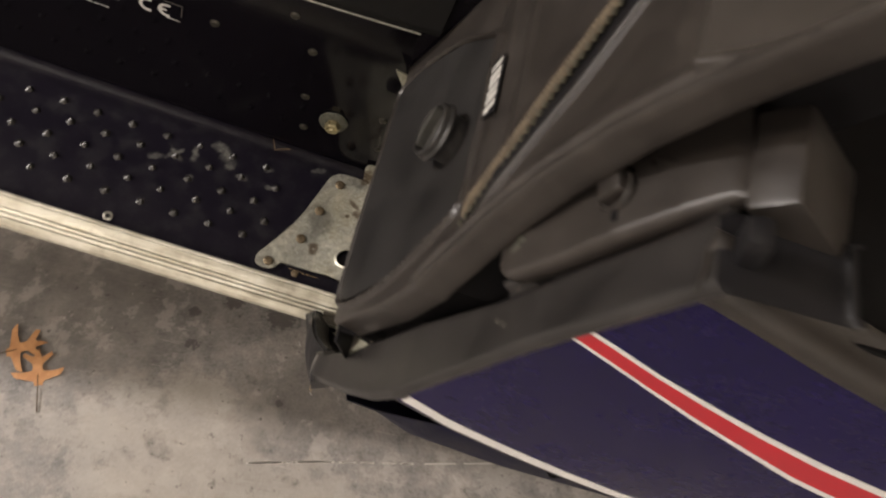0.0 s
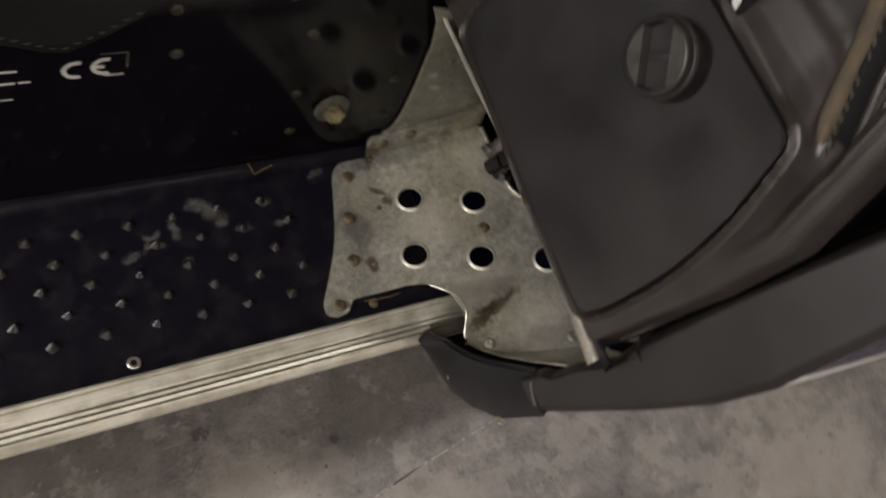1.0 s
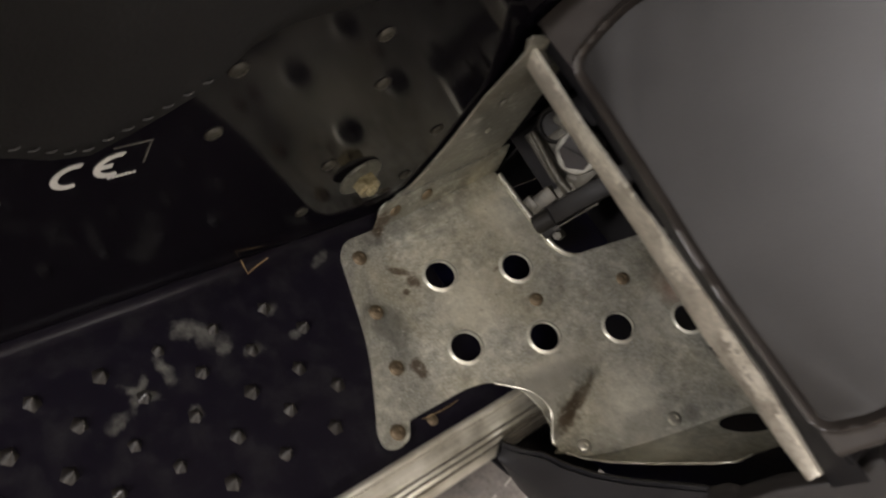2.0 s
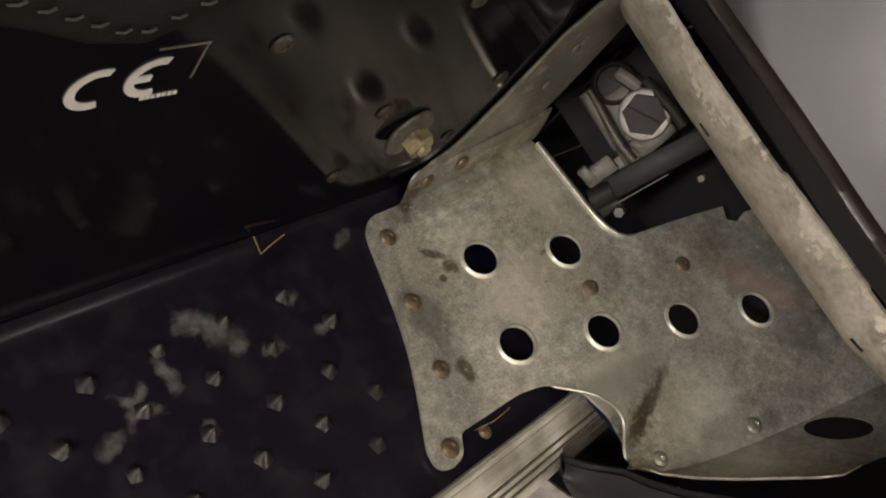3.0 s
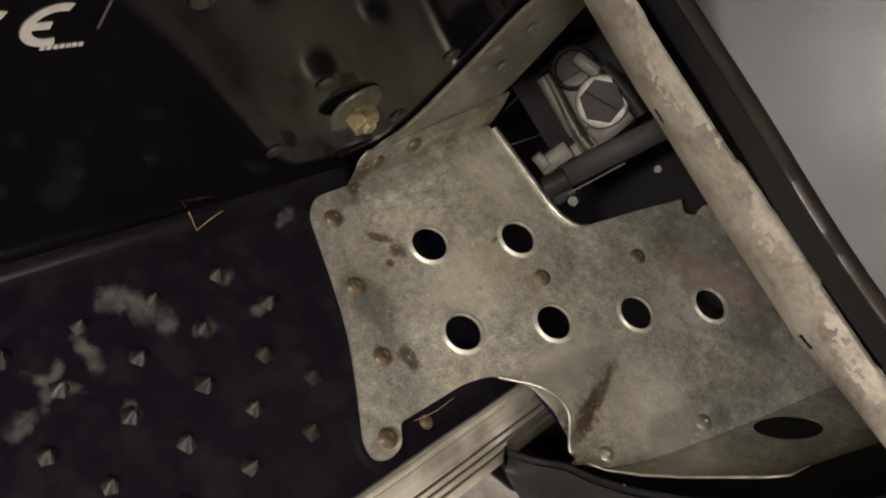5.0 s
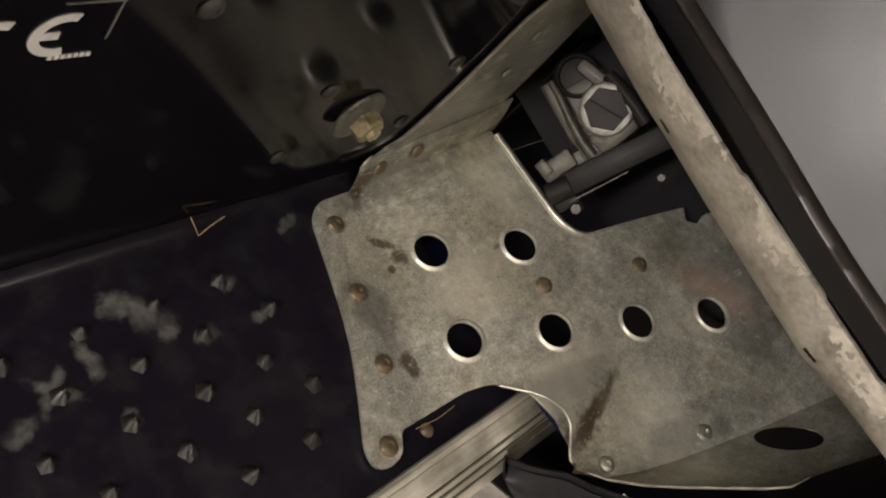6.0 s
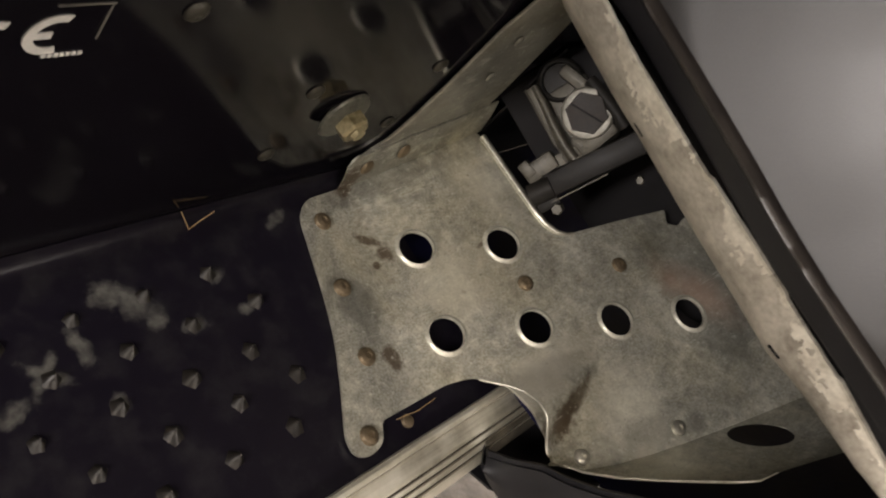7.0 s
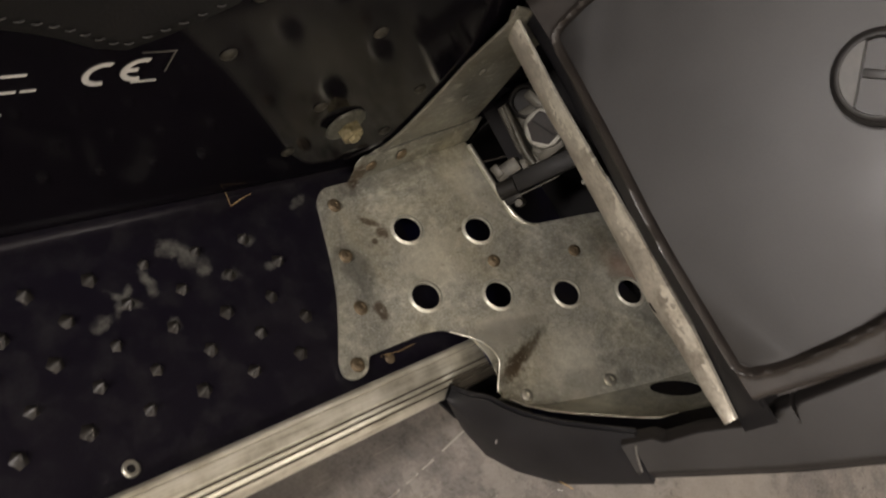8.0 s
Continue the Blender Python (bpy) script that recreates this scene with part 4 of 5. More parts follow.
bm = bmesh.new()
grid(bm, [list(p) for p in zip(seal_line(-0.0010, 0.0034), seal_line(0.003, 0.0016), seal_line(0.008, 0.0002), seal_line(0.0135, 0.0002), seal_line(0.0178, 0.0012))], (0.002, 0, 0))
gasket = part("gasket", bm, RUBBER, cowl, "black rubber gasket in a trench", 60)
bm = bmesh.new()
tube(bm, seal_line(0.0198, -0.0006), 0.0030, 8)
part("bead", bm, PLASTIC, cowl, "raised plastic bead", 60)
bm = bmesh.new()
tube(bm, seal_line(0.0275, -0.0010), 0.0024, 8)
part("bead", bm, PLASTIC, cowl, "raised plastic bead", 60)
# ribbed edge trim along the trench, toothed on its lower side
bm = bmesh.new()
rows = []
for i in range(420):
    z = 0.428 + 0.37 * i / 419
    c = curve_at(SEAL, z) + 0.0020
    rib = 0.0005 * math.sin(i * 1.9) + 0.0003 * noise.noise((i * 0.31, 1.0, 2.0))
    w = 0.25 + 0.75 * step(0.428, 0.452, z)
    rows.append([(rear_x(c, z) - 0.0050 * w - (0.0046 * w + rib) * math.sqrt(max(0.0, 1 - d * d)), c + d * 0.0044 * w, z - d * 0.0028 * w) for d in (-1, -0.92, -0.7, -0.35, 0, 0.35, 0.7, 0.92, 1)])
grid(bm, rows, (0.001, 0, 0))
trim = part("edge_trim", bm, FOAM, cowl, "dusty brown ribbed edge trim", 60)
bm = bmesh.new()
box(bm, (0.0030, 0.0052, 0.0017), Matrix(), 0.0005)
tooth = None
for i in range(62):
    z = 0.438 + 0.0056 * i
    m = Matrix.Translation((rear_x(-0.2, z) - 0.0052, curve_at(SEAL, z) - 0.0052, z)) @ pose(0, 0, 0, 28 + random.uniform(-8, 8), 0, random.uniform(-8, 8))
    if tooth is None:
        tooth = part("trim_tooth", bm, TOOTH, trim, "", 40)
        tooth.matrix_basis = m
    else:
        again(tooth, m)

# bent metal strip over the toe opening, its upper edge worn bare and stepped
STRIP_EDGE = [(-0.292, (0.0308, 0.2070)), (-0.229, (0.0335, 0.2128)), (-0.182, (0.0358, 0.2138)), (-0.116, (0.0355, 0.2165)), (-0.049, (0.0265, 0.2250)), (0.010, (0.0185, 0.2360))]
STRIP_FALL = [(-0.292, (0.0040, -0.0060)), (-0.270, (0.0130, -0.0180)), (-0.205, (0.0275, -0.0380)), (-0.071, (0.0520, -0.0470)), (0.010, (0.0560, -0.0500))]


def strip_at(y, v):
    """The place across the strip: v is 0 at the worn edge and 1 at the inner one."""
    ex, ez = (curve_at([(a, p[i]) for a, p in STRIP_EDGE], y) for i in (0, 1))
    fx, fz = (curve_at([(a, p[i]) for a, p in STRIP_FALL], y) for i in (0, 1))
    tab = step(-0.113, -0.117, y) * step(-0.185, -0.181, y) + step(-0.226, -0.231, y)
    v -= (0.055 * tab + 0.012 * noise.noise((y * 140, 1, 2))) * max(0.0, 1 - 3 * v)
    swell = 0.0065 * math.sin(math.pi * min(1.0, max(0.0, v)))
    return Vector((ex + fx * v - swell * 0.7, y, ez + fz * v - swell * 0.7))


bm = bmesh.new()
rows = []
ACROSS = [0.0, 0.02, 0.04, 0.06, 0.08, 0.10, 0.12, 0.14, 0.17, 0.20, 0.23, 0.26, 0.30, 0.35, 0.40, 0.46, 0.53, 0.6, 0.68, 0.75, 0.82, 0.88, 0.94, 1.0]
for i in range(541):
    y = 0.010 - 0.302 * i / 540
    e = strip_at(y, 0.0)
    rows.append([e + Vector((0.0050, 0, -0.0010)), e + Vector((0.0022, 0, 0.0008))] + [strip_at(y, v) for v in ACROSS] + [strip_at(y, 1.0) + Vector((0.0030, 0, 0.0006))])
grid(bm, rows)
strip = part("toe_strip", bm, STRIP, sled, "worn bent metal strip over the toe opening", 60)
strip.data.materials.append(WORN)
for p in strip.data.polygons:
    c = p.center
    across = ACROSS[max(0, p.index % 26 - 2)]
    wear = 0.10 + 0.22 * noise.noise((c.y * 24, 3, across * 2)) + 0.16 * noise.noise((c.y * 95, 7, across * 6)) + 0.10 * noise.noise((c.y * 300, 5, across * 20))
    p.material_index = 1 if across < wear else 0
for y in (-0.0713, -0.205):
    bm = bmesh.new()
    down = (strip_at(y, 0.8) - strip_at(y, 0.6)).normalized()
    run = (strip_at(y - 0.01, 0.7) - strip_at(y, 0.7)).normalized()
    out = run.cross(down).normalized()
    m = Matrix((run, down, out)).transposed().to_4x4()
    box(bm, (0.0085, 0.0030, 0.0012), Matrix.Translation(strip_at(y, 0.56)) @ m, 0.0005)
    part("slot", bm, RUBBER, strip, "dark slot in the strip", 0)

# ---- side band, pocket and painted side ----
BAND_LOW = [(0.117, -0.296), (0.1535, -0.3114), (0.2205, -0.3387), (0.2721, -0.3563), (0.3149, -0.3645), (0.4268, -0.3658), (0.5088, -0.366), (0.6127, -0.3702), (0.742, -0.3731)]
BAND_TOP = [(0.117, -0.2666), (0.1497, -0.2752), (0.1545, -0.2806), (0.1788, -0.2849), (0.2128, -0.2961), (0.2283, -0.2946), (0.3386, -0.3034), (0.4353, -0.3158), (0.5291, -0.3154), (0.6127, -0.319), (0.742, -0.3209)]


def band_set(z):
    """How far the band stands in front of the rear face."""
    return curve_at([(0.1, 0.030), (0.14, 0.0305), (0.33, 0.0315), (0.45, 0.036), (0.52, 0.042), (0.62, 0.049), (0.67, 0.056)], z)


def side_height(y, z):
    top, low, r = curve_at(BAND_TOP, z), curve_at(BAND_LOW, z), curve_at(RIDGE, z)
    over = y - top
    h = 0.0
    h -= 0.007 * ridge(over, 0.001, 0.006)
    inside = step(0.0, 0.004, over)
    slot = step(0.31, 0.33, z) * step(0.438, 0.428, z)
    h -= inside * (0.016 + 0.055 * slot)
    if z > 0.428:
        h += inside * 0.013 * step(0.428, 0.440, z)
        h += inside * 0.004 * ridge(over, 0.010, 0.006)
        h -= inside * 0.020 * step(0.628, 0.630, z) * step(0.637, 0.635, z)
    h -= (1 - inside) * 0.07 * step(0.617, 0.626, z)
    h -= inside * 0.09 * step(0.664, 0.674, z)
    h -= 0.004 * step(0.008, 0.0, y - low) ** 2
    return h


def band_piece(z0, z1, n, side):
    bm = bmesh.new()
    rows = []
    for i in range(n + 1):
        z = z0 + (z1 - z0) * i / n
        top, low = curve_at(BAND_TOP, z), curve_at(BAND_LOW, z)
        high = max(curve_at(RIDGE, z) + 0.012 + 0.045 * step(0.43, 0.47, z), top + 0.004) if z > 0.24 else top
        a, b = {"full": (high, low), "in": (high, top + 0.0005), "out": (top + 0.0005, low)}[side]
        rows.append([(rear_x(y, z) + band_set(z) - side_height(y, z), y, z) for y in [a + (b - a) * k / 40 for k in range(41)]])
    return grid(bm, rows, (0.004, 0.001, 0))


band = part("corner_band", band_piece(0.128, 0.617, 182, "full"), BAND, sled, "black plastic corner band with a sunk pocket", 60)
bm = bmesh.new()
run, out = Vector((0.55, -0.12, 0.83)).normalized(), Vector((-0.83, 0.0, 0.55))
out = (out - run * out.dot(run)).normalized()
m = Matrix((run, out.cross(run), out)).transposed().to_4x4()
box(bm, (0.031, 0.064, 0.070), Matrix.Translation(Vector((0.1745, -0.2955, 0.6480)) - out * 0.035) @ m, 0.0035)
part("end_block", bm, PLASTIC, band, "black plastic block at the end of the pocket", 40)
# the turn's depth shade comes from a darker plastic than the band's
part("band_return", band_piece(0.617, 0.629, 10, "out"), BELLY, band, "inward turn of the band, its shade put in as darker plastic", 60)
# stub beyond the end of the band
bm = bmesh.new()
box(bm, (0.016, 0.020, 0.030), Matrix.Translation((0.172, -0.343, 0.630)) @ pose(0, 0, 0, 0, -15, 0), 0.006)
part("stub", bm, BELLY, band, "rounded black stub beside the band", 40)
for y, z, turn in ((-0.3158, 0.4575, 15), (-0.3413, 0.4474, 40), (-0.3362, 0.4385, 40)):
    bm = bmesh.new()
    box(bm, (0.0004, 0.0056, 0.0005), Matrix.Translation((rear_x(y, z) + band_set(z) - 0.0001, y, z)) @ pose(0, 0, 0, turn, 0, 0), 0.0002)
    part("scratch", bm, DUST, band, "short pale scratch in the plastic", 0)
# filler sheet added between cowl and band, its black standing for the gap's shade
bm = bmesh.new()
grid(bm, [[(rear_x(y, 0.24) + d, y, 0.236 + 0.02 * d) for d in (0.005, 0.02, 0.034, 0.047)] for y in (-0.20, -0.24, -0.27, -0.291)], (0, 0, 0.003))
part("gap_filler", bm, RUBBER, band, "black filler added for the shaded gap between cowl and band", 0)
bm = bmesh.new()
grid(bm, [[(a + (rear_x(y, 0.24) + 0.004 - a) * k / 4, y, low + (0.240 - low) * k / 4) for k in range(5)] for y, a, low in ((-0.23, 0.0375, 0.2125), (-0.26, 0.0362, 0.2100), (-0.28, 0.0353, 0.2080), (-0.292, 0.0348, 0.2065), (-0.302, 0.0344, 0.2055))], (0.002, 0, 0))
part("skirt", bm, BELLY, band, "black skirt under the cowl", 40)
# added sheet behind the pocket, black in place of the gap's shade
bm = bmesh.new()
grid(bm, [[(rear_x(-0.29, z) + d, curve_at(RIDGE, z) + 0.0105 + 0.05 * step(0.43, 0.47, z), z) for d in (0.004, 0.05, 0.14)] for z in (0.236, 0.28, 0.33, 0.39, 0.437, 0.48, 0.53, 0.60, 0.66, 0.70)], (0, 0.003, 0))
part("gap_backing", bm, RUBBER, band, "black sheet added for the shade behind the pocket", 0)
# raised cover plate in the pocket, with its latch and a pale smear at its end
def plate_set(z):
    return curve_at([(0.43, 0.0195), (0.473, 0.021), (0.557, 0.030), (0.60, 0.042), (0.631, 0.053)], z)


def plate_point(y, z, lift=0.0):
    return Vector((rear_x(y, z) + plate_set(z) - lift, y, z))


bm = bmesh.new()
rows = []
for i in range(61):
    z = 0.452 + 0.178 * i / 60
    low = curve_at([(0.452, -0.300), (0.456, -0.308), (0.462, -0.3145), (0.47, -0.3170), (0.52, -0.3195), (0.56, -0.3185), (0.60, -0.3150), (0.63, -0.3130)], z)
    end = max(0.0, 1 - (i / 2.5)) ** 2 + max(0.0, 1 - (60 - i) / 2.5) ** 2
    row = []
    for k in range(25):
        y = -0.245 + (low + 0.245) * k / 24
        edge = max(0.0, 1 - (y - low) / 0.004) ** 2
        row.append(plate_point(y, z, 0.0004 * noise.noise((y * 60, z * 40, 3.0)) - 0.0035 * min(1.0, edge + end)))
    rows.append(row + [plate_point(low - 0.0004, z, -0.012), plate_point(low + 0.004, z, -0.022)])
grid(bm, rows)
cover = part("cover_plate", bm, PLASTIC, band, "black plastic cover plate in the pocket", 50)
m = Matrix.Translation(plate_point(-0.284, 0.556)) @ face
bm = bmesh.new()
lathe(bm, [(0.0155, -0.002), (0.0155, 0.0014), (0.0145, 0.0022), (0.0132, 0.0020), (0.0128, -0.002), (0, -0.002)], m, 28)
latch = part("latch", bm, PLASTIC, cover, "black plastic latch", 40)
bm = bmesh.new()
box(bm, (0.0190, 0.0200, 0.0110), m @ pose(-0.001, 0.002, 0.0035, 0, 0, 8), 0.0030)
part("button", bm, PLASTIC, latch, "", 40)
bm = bmesh.new()
box(bm, (0.0050, 0.0120, 0.0016), Matrix.Translation(plate_point(-0.301, 0.5565, 0.0002)) @ face @ pose(0, 0, 0, 0, 0, 90), 0.0006)
part("latch_slot", bm, RUBBER, latch, "dark slot below the latch", 0)
bm = bmesh.new()
for dy, dz, turn in ((0.0, 0.0, 30), (0.003, 0.003, -40), (-0.003, -0.002, 10)):
    box(bm, (0.0035, 0.0110, 0.0005), Matrix.Translation(plate_point(-0.2915 + dy, 0.473 + dz)) @ face @ pose(0, 0, 0, 0, 0, turn), 0.0002)
part("smear", bm, GREASY, cover, "pale smear on the plate", 0)
# rubbed line down the seam to the belly pan
bm = bmesh.new()
tube(bm, [(rear_x(y, z) + band_set(z) - side_height(y, z) - 0.0002, y, z) for y, z in ((-0.2790, 0.1375), (-0.2830, 0.1352), (-0.2870, 0.1340), (-0.2920, 0.1330), (-0.2960, 0.1322))], 0.0010, 6)
part("rubbed_line", bm, SCRIPT, band, "grey rubbed line on the plastic", 60)


def side_y(x, z):
    return -0.3615 - 0.012 * math.sin(math.pi * min(1, max(0, (z - 0.2) / 0.42))) * step(0.1, 0.5, x)


def side_edge(z):
    return rear_x(-0.36, z) + band_set(z) + 0.008


def side_low(x):
    return curve_at([(0.06, 0.310), (0.121, 0.276), (0.179, 0.254), (0.241, 0.236), (0.304, 0.222), (0.6, 0.19), (1.0, 0.18)], x)


def side_top(x):
    return curve_at([(0.10, 0.600), (0.164, 0.596), (0.259, 0.566), (0.320, 0.550), (0.6, 0.50), (1.0, 0.46)], x)


def side_row(u, n=60):
    """A line of points along the painted side at the share u of its height."""
    out = []
    for k in range(n + 1):
        x = 0.062 + 0.75 * (k / n) ** 1.15
        z = side_low(x) + (side_top(x) - side_low(x)) * u
        x = max(x, side_edge(z) - 0.0015)
        out.append((x, side_y(x, z), z))
    return out


bm = bmesh.new()
grid(bm, [side_row(i / 36) for i in range(37)], (0, 0.004, 0))
side = part("painted_side", bm, BLUE, sled, "dark blue painted side panel with racing stripes", 60)


def stripe(name, low, high, material, label):
    """A vinyl stripe between two curves z(x) on the painted side."""
    bm = bmesh.new()
    rows = []
    for k in range(61):
        x = 0.06 + 0.70 * k / 60
        row = []
        for zc in (low, high):
            z = curve_at(zc, x)
            xx = max(x, side_edge(z) + 0.001)
            row.append((xx, side_y(xx, z) - 0.0012, curve_at(zc, xx)))
        rows.append(row)
    grid(bm, rows, (0, 0.0008, 0))
    return part(name, bm, material, side, label, 60)


UP = [(0.10, 0.535), (0.131, 0.521), (0.216, 0.484), (0.326, 0.452), (0.420, 0.437), (0.6, 0.42), (0.9, 0.41)]
LO = [(0.10, 0.516), (0.126, 0.503), (0.236, 0.450), (0.364, 0.401), (0.426, 0.387), (0.6, 0.36), (0.9, 0.34)]


def between(u):
    return [(x, curve_at(LO, x) + (curve_at(UP, x) - curve_at(LO, x)) * u) for x in (0.09, 0.12, 0.16, 0.2, 0.25, 0.3, 0.36, 0.43, 0.5, 0.6, 0.76)]


stripe("white_stripe", between(0.0), between(0.16), WHITE, "white vinyl stripe edge")
stripe("red_stripe", between(0.16), between(0.82), RED, "red vinyl racing stripe")
stripe("white_stripe", between(0.82), between(1.0), WHITE, "white vinyl stripe edge")
WL = [(0.055, 0.334), (0.065, 0.328), (0.121, 0.294), (0.179, 0.273), (0.241, 0.255), (0.304, 0.241), (0.6, 0.209), (0.9, 0.20)]
stripe("white_line", [(x, z - 0.014) for x, z in WL], WL, WHITE, "plain white line along the bottom edge")
# dark rolled rim under the painted side
bm = bmesh.new()
rows = []
for k in range(50):
    x = 0.070 + 0.72 * k / 49
    z = side_low(x)
    rows.append([(x, side_y(x, z) + 0.0025 + d, z + dz) for d, dz in ((0.0, 0.004), (-0.001, -0.006), (0.004, -0.016), (0.012, -0.022), (0.02, -0.024))])
grid(bm, rows, (0, 0.003, 0.002))
part("lower_rim", bm, PLASTIC, sled, "black rolled rim under the painted side", 60)
# black trim above the painted side
bm = bmesh.new()
rows = []
for k in range(40):
    x = 0.155 + 0.62 * k / 39
    z = side_top(x)
    rows.append([(x, side_y(x, z) + d, z + dz) for d, dz in ((0.001, -0.006), (-0.005, 0.0), (-0.004, 0.010), (0.006, 0.016), (0.016, 0.018), (0.019, 0.026), (0.024, 0.028))])
grid(bm, rows, (0, 0.003, -0.003))
part("upper_trim", bm, PLASTIC, sled, "black trim along the top of the painted side", 60)

# belly pan tongue below the rail end
TOP = [(0.010, -0.1785, 0.008), (0.010, -0.190, 0.022), (0.010, -0.201, 0.040), (0.010, -0.2145, 0.052), (0.012, -0.2285, 0.067), (0.014, -0.2445, 0.091), (0.017, -0.2585, 0.115), (0.021, -0.272, 0.138)]
LOW = [(0.0055, -0.181, 0.004), (0.0126, -0.1925, -0.0054), (0.0180, -0.2108, -0.0108), (0.0215, -0.236, -0.006), (0.0265, -0.258, 0.010), (0.0285, -0.283, 0.047), (0.0165, -0.3065, 0.134)]


def along(points, u):
    n = len(points) - 1
    i = min(int(u * n), n - 1)
    return Vector(points[i]).lerp(Vector(points[i + 1]), u * n - i)


bm = bmesh.new()
rows = []
for i in range(25):
    u = i / 24
    a, b = along(TOP, u), along(LOW, u)
    out = Vector((-0.6, -0.7, -0.1)).normalized()
    inner = a + Vector((0.022, 0.004, -0.034))
    row = [inner, a + Vector((0.0035, 0.001, -0.003)), a]
    row += [a.lerp(b, k / 8) + out * 0.006 * math.sin(math.pi * k / 8) for k in range(1, 9)]
    row += [b + Vector((0.012, 0.006, -0.004)), b + Vector((0.03, 0.020, -0.016))]
    rows.append(row)
grid(bm, rows, (0.003, 0.002, 0.001))
pan = part("belly_pan", bm, BELLY, sled, "black plastic belly pan tongue", 50)
bm = bmesh.new()
grid(bm, [[(x, y, z) for y, z in ((-0.135, -0.024), (-0.178, -0.024), (-0.198, -0.014), (-0.214, 0.008), (-0.232, 0.028))] for x in (0.020, 0.045, 0.075, 0.11)], (0, 0, -0.002))
part("splash_plate", bm, BELLY, pan, "", 50)
# small pale chips in the plastic
for y, z, turn in ((-0.231, 0.031, 60), (-0.286, 0.040, -50)):
    bm = bmesh.new()
    box(bm, (0.0006, 0.0050, 0.0007), Matrix.Translation((0.0045 if z < 0.035 else 0.030, y, z)) @ pose(0, 0, 0, turn, 0, 35), 0.0002)
    part("chip", bm, INK, pan, "pale chip in the plastic", 0)
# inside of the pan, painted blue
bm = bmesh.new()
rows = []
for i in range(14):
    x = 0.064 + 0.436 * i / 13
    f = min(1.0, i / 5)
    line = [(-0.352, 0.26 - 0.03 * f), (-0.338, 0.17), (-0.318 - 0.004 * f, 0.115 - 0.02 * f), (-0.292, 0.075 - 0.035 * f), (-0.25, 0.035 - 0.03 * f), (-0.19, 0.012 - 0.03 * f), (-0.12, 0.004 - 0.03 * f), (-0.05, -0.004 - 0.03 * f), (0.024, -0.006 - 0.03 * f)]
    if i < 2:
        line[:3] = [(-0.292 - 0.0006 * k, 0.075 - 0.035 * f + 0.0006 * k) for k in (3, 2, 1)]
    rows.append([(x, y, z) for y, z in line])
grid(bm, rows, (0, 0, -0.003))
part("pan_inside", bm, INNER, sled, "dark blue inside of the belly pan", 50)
# added black sheet standing for the unlit inside of the body
bm = bmesh.new()
grid(bm, [[(0.50, y, z) for z in (0.2, 0.4, 0.6)] for y in (-0.35, -0.15, 0.02)], (0.004, 0, 0))
part("body_depth_sheet", bm, RUBBER, sled, "black sheet added for the dark inside of the body", 0)

# ---- mechanism behind the notch of the toe plate ----
hub = Vector((0.136, -0.028, 0.127))
axis = Vector((-0.90, -0.12, 0.42)).normalized()
hm = Matrix.Translation(hub) @ axis.to_track_quat("Z", "Y").to_matrix().to_4x4()
bm = bmesh.new()
lathe(bm, [(0.0175, -0.030), (0.0175, -0.003), (0.0166, -0.0004), (0.0160, 0.0), (0.0116, -0.0004), (0.0116, -0.008), (0, -0.008)], hm, 32)
for v in bm.verts:
    v.co += Vector((0.6, 0.4, 0.7)) * 0.0005 * noise.noise(v.co * 130)
bush = part("bushing_ring", bm, RING, sled, "bright worn metal ring with a hexagon plug", 40)
e1 = Vector((0.028, -0.005, 0.058)).normalized()
e2 = axis.cross(e1).normalized()
e1 = e2.cross(axis)
AXES = Matrix((e1, e2, axis)).transposed().to_4x4()
AT_HUB = Matrix.Translation(hub) @ AXES
bm = bmesh.new()
lathe(bm, [(0.0146, -0.009), (0.0146, 0.0002), (0.0139, 0.0009), (0, 0.0009)], AT_HUB @ pose(0, 0, 0, 0, 0, 18), flat=6)
part("hex_plug", bm, PLUG, bush, "dark hexagon plug with a slot", 20)
bm = bmesh.new()
box(bm, (0.024, 0.0011, 0.0006), AT_HUB @ pose(0, 0, 0.0009, 0, 0, -62))
part("plug_slot", bm, RUBBER, bush, "", 0)


def block(bm, at, size, bevel=0.002, turn=0.0):
    """A bevelled block in the hub's frame: along the bar, across it, towards the footwell."""
    return box(bm, size, AT_HUB @ pose(*at, 0, 0, turn), bevel)


def rod(bm, pts, radius, sides=10):
    return tube(bm, [AT_HUB @ Vector(p) for p in pts], radius, sides)


# carrier: a rounded cap, the forked arm and its foot
bm = bmesh.new()
lathe(bm, [(0.0160, -0.036), (0.0160, -0.022), (0.0150, -0.0185), (0.0135, -0.0175), (0.0120, -0.0180), (0.0112, -0.0215), (0.0050, -0.0225), (0, -0.0225)], AT_HUB @ pose(-0.006, 0.0300, 0, 0, 0, 0), 26)
cap = part("cap", bm, OILY, sled, "dark oily round cap of the carrier", 40)
bm = bmesh.new()
rod(bm, [(-0.0212, 0.0335, -0.006), (-0.0216, 0.0196, -0.004), (-0.0230, 0.0053, -0.003), (-0.0236, -0.0090, -0.003), (-0.0222, -0.0215, -0.004)], lambda u: 0.0024 + 0.0016 * u)
rod(bm, [(-0.0285, 0.0352, -0.012), (-0.0288, 0.0176, -0.010), (-0.0292, -0.0083, -0.008)], 0.0010)
block(bm, (-0.0245, 0.008, -0.013), (0.0085, 0.054, 0.014), 0.002, -1)
block(bm, (-0.0225, -0.0195, -0.008), (0.012, 0.012, 0.010), 0.003, 8)
part("forked_arm", bm, STEEL, sled, "oily cast forked arm", 40)
bm = bmesh.new()
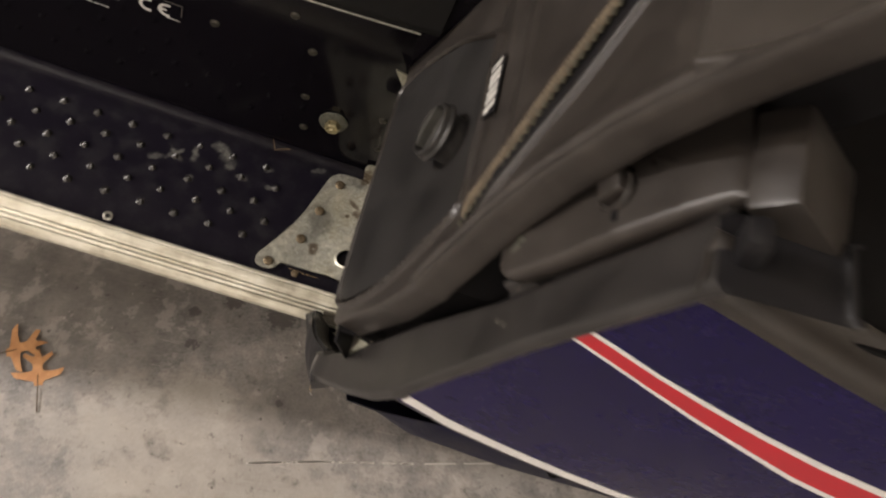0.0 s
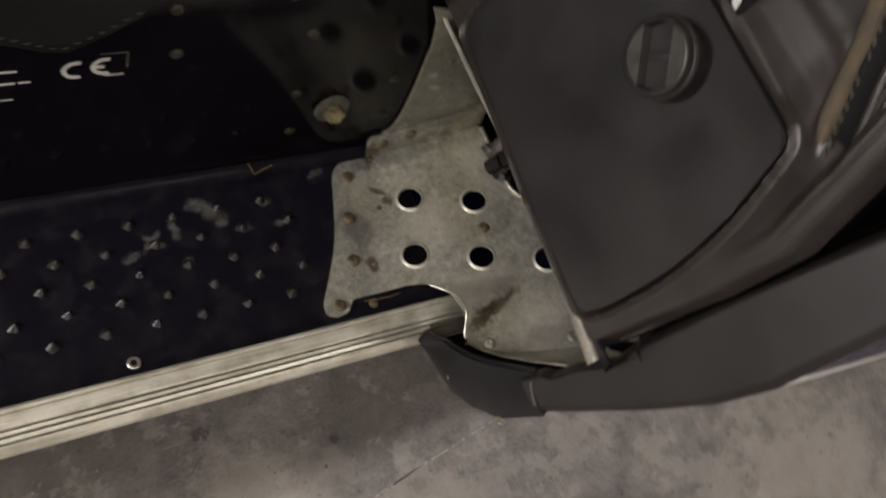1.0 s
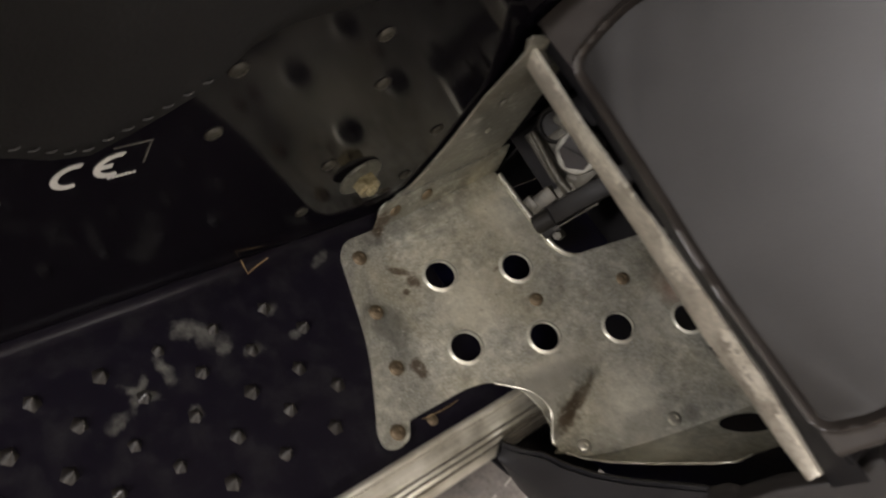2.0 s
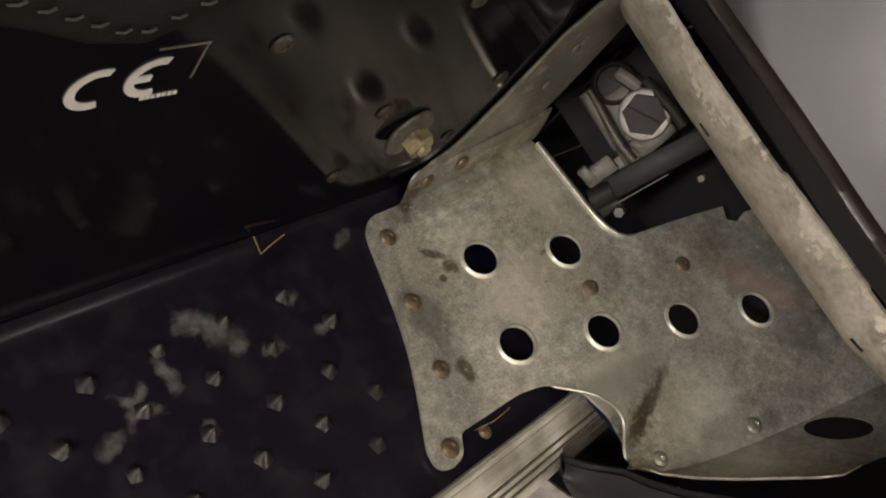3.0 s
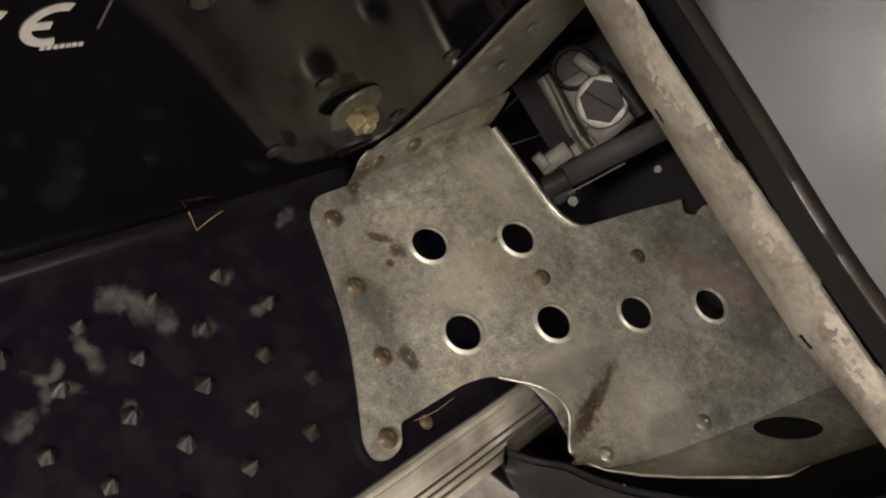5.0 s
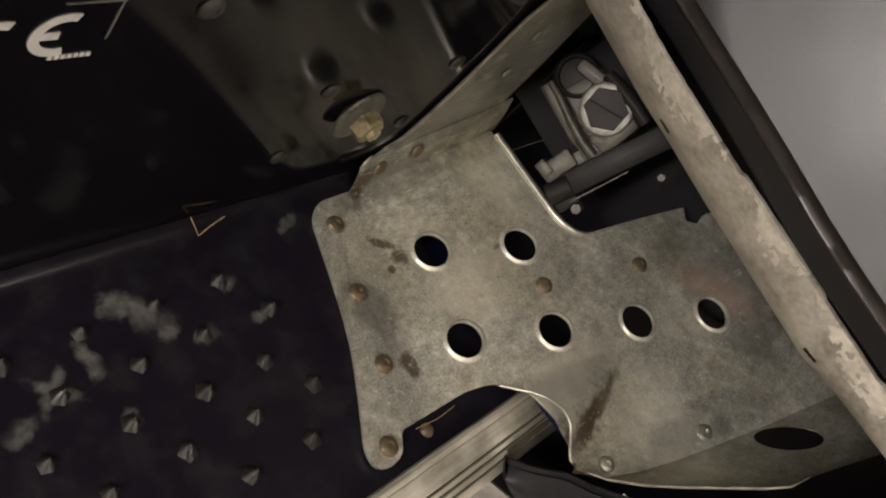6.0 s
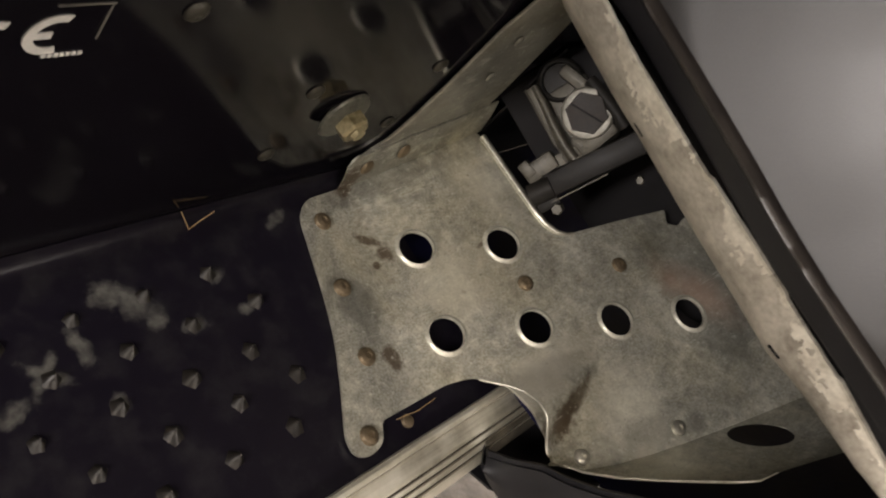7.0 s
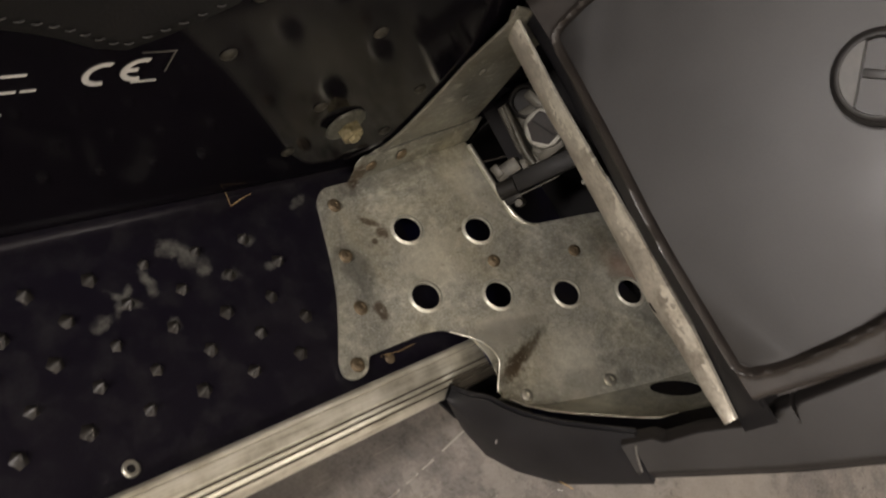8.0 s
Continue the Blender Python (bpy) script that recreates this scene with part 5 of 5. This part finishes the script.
block(bm, (-0.0450, -0.0150, -0.008), (0.024, 0.0135, 0.014), 0.003, 4)
block(bm, (-0.0530, -0.0120, -0.005), (0.008, 0.0120, 0.010), 0.002, 12)
block(bm, (-0.036, -0.0185, -0.012), (0.034, 0.012, 0.012), 0.003)
part("foot", bm, STEEL, sled, "cast foot of the arm", 40)
bm = bmesh.new()
block(bm, (0.0040, 0.0240, -0.016), (0.010, 0.024, 0.020), 0.004, 20)
block(bm, (-0.0030, -0.0175, -0.010), (0.030, 0.012, 0.012), 0.004, 8)
block(bm, (-0.0140, -0.0160, -0.009), (0.007, 0.016, 0.010), 0.003, 30)
block(bm, (-0.0080, 0.0020, -0.026), (0.040, 0.050, 0.014), 0.006)
part("cast_bracket", bm, STEEL, sled, "oily cast metal bracket", 40)
bm = bmesh.new()
rod(bm, [(0.0120, 0.0180, -0.006), (0.0142, 0.0070, -0.004), (0.0160, -0.0080, -0.003), (0.0165, -0.0205, -0.004)], 0.0046)
part("hose", bm, OILY, sled, "short dark hose beside the plug", 40)
bm = bmesh.new()
block(bm, (-0.010, -0.0315, -0.006), (0.076, 0.0165, 0.012), 0.003, -5)
rod(bm, [(-0.0600, -0.0285, -0.003), (-0.0440, -0.0300, -0.003)], 0.0078, 16)
block(bm, (-0.052, -0.0375, -0.006), (0.016, 0.010, 0.008), 0.002)
part("rubber_bar", bm, OILY, sled, "black rubber mounting bar", 40)
bm = bmesh.new()
block(bm, (-0.0290, -0.0402, -0.003), (0.042, 0.0010, 0.003), 0.0003, -3)
part("bar_edge", bm, STEEL, sled, "thin bare metal edge under the bar", 0)
for at, r in (((-0.0484, -0.0449, 0.0), 0.0040), ((0.0073, -0.0555, -0.010), 0.0030)):
    bm = bmesh.new()
    lathe(bm, [(r, -0.010), (r, 0.002), (r * 0.85, 0.003), (0, 0.003)], AT_HUB @ pose(*at, 0, 0, 20), flat=6)
    part("small_bolt", bm, STEEL, sled, "small grey bolt head", 20)
# added near-black sheet; its colour gives the shaded depth behind the bracket
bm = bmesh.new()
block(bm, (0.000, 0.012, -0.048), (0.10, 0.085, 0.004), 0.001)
part("depth_sheet", bm, RUBBER, sled, "black sheet added for the shaded depth behind the bracket", 0)
# added near-black sheet standing for the unlit depth of the toe opening
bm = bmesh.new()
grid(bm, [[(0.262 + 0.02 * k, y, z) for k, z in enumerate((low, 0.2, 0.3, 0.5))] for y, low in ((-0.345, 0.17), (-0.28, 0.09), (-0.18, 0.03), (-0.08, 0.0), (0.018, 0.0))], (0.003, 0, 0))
part("toe_depth_sheet", bm, RUBBER, sled, "black sheet added for the dark depth of the toe opening", 0)

# black sheet added to block the tunnel side's bright reflection behind the notch
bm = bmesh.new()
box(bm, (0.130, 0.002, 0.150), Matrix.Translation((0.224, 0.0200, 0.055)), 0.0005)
part("reflection_blocker", bm, RUBBER, sled, "black sheet added to hide the tunnel's reflection in the notch", 0)

# ---- seat skirt over the tunnel ----
SKIRT = [(-1.3, 0.25), (-0.50, 0.262), (-0.34, 0.256), (-0.303, 0.246), (-0.270, 0.231), (-0.246, 0.244), (-0.216, 0.266), (-0.203, 0.294), (-0.155, 0.301), (-0.06, 0.309), (0.012, 0.316), (0.05, 0.32)]
bm = bmesh.new()
rows = []
for i in range(90):
    x = -1.3 + 1.33 * i / 89 if i < 20 else -0.99 + 1.02 * (i - 20) / 69
    z = curve_at(SKIRT, x)
    rows.append([(x, y, z + dz) for y, dz in ((0.028, 0.006), (0.008, -0.001), (0.001, 0.0), (-0.002, 0.004), (-0.001, 0.012), (0.004, 0.05), (0.016, 0.12), (0.05, 0.20), (0.12, 0.26), (0.25, 0.28))])
grid(bm, rows, (0, 0.002, 0.002))
seat = part("seat", bm, VINYL, sled, "charcoal vinyl seat and tank skirt", 50)
bm = bmesh.new()
stitch = None
for i in range(34):
    x = -0.47 + 0.0075 * i
    z = curve_at(SKIRT, x) + 0.010
    m = Matrix.Translation((x, -0.0022, z)) @ pose(0, 0, 0, 0, -6, 0)
    if stitch is None:
        tube(bm, [(-0.0022, 0, 0), (0, -0.0006, 0), (0.0022, 0, 0)], 0.0005, 5)
        stitch = part("stitch", bm, STITCH, seat, "", 40)
        stitch.matrix_basis = m
    else:
        again(stitch, m)
bm = bmesh.new()
tube(bm, [(-0.112 + 0.0125 * i, -0.0012, curve_at(SKIRT, -0.112 + 0.0125 * i) - 0.0006) for i in range(11)], 0.0013, 8)
part("trim", bm, RING, seat, "thin bright edge trim", 50)
# black sheet added over the engine bay in place of its dark interior
bm = bmesh.new()
grid(bm, [[(x, y, 0.56 + 0.02 * math.cos(y * 20)) for y in (-0.35, -0.25, -0.15, -0.05, 0.03)] for x in (0.24, 0.4, 0.6, 0.78)], (0, 0, 0.004))
part("bay_dark_sheet", bm, RUBBER, sled, "black sheet added for the unlit engine bay", 60)

# ---- loose things ----


def at_local(x, y, z):
    return VEHICLE @ Vector((x, y, z))


def stalk(pts, radius, label):
    bm = bmesh.new()
    p0 = at_local(*pts[0])
    tube(bm, [at_local(*p) - p0 for p in pts], radius, 6)
    ob = tagged(new("grass_stem", finish("grass_stem", bm, STRAW, 50)), label, "straw")
    ob.matrix_basis = Matrix.Translation(p0)
    return ob


stalk([(-0.0960, 0.0278, 0.0120), (-0.0928, 0.0243, 0.0065), (-0.0900, 0.0205, 0.0012), (-0.0815, 0.0228, 0.0045), (-0.0725, 0.0246, 0.0072)], 0.0003, "bent dry grass stem lying on the running board")
stalk([(-0.030, -0.131, 0.0006), (-0.012, -0.133, 0.0015), (0.006, -0.132, 0.0006)], 0.0002, "thin dry grass stem beside the toe plate")


stalk([(0.0275, -0.261, 0.025), (0.0275, -0.267, 0.034), (0.0272, -0.274, 0.042), (0.0270, -0.282, 0.049), (0.0270, -0.289, 0.055)], 0.0004, "thin dry grass stem stuck to the belly pan")


def oak_leaf(at, turn, size):
    lobes = [(0, -0.55, 0.03), (0.05, -0.36, 0.04), (0.30, -0.36, 0.02), (0.31, -0.29, 0.02), (0.085, -0.20, 0.05), (0.08, -0.09, 0.05), (0.44, 0.00, 0.02), (0.52, 0.12, 0.02), (0.30, 0.09, 0.05), (0.095, 0.11, 0.05), (0.09, 0.24, 0.05), (0.30, 0.42, 0.02), (0.27, 0.50, 0.02), (0.075, 0.38, 0.04), (0.0, 0.64, 0.02)]
    out = lobes + [(-x, y * 1.04 + 0.01, r) for x, y, r in lobes[-2:0:-1]]
    bm = bmesh.new()
    pts = rounded([(x * size, y * size, r * size) for x, y, r in out], 0.004, 3)
    slab(bm, [pts], lambda x, y: Vector((x, y, 0.004 + 0.10 * abs(x) ** 1.3 + 0.006 * math.sin(y * 60))), (0, 0, -0.0006))
    ob = tagged(new("oak_leaf", finish("oak_leaf", bm, LEAF, 60)), "dry orange-brown oak leaf on the concrete", "leaf", "fallen leaves")
    ob.matrix_basis = Matrix.Translation(at) @ pose(0, 0, 0, 0, 0, turn)
    bm = bmesh.new()
    tube(bm, [(0, -0.75 * size, 0.003), (0, -0.4 * size, 0.0048), (0, 0.1 * size, 0.0052), (0, 0.55 * size, 0.0050)], lambda u: 0.0011 * (1 - 0.7 * u), 6)
    part("midrib", bm, STAIN, ob, "brown midrib", 50)
    return ob


p = VEHICLE @ Vector((-0.325, -0.205, -0.473))
oak_leaf((p.x, p.y, 0.0), 20, 0.075)
p = VEHICLE @ Vector((-0.375, -0.172, -0.483))
oak_leaf((p.x, p.y, 0.0), -62, 0.080)
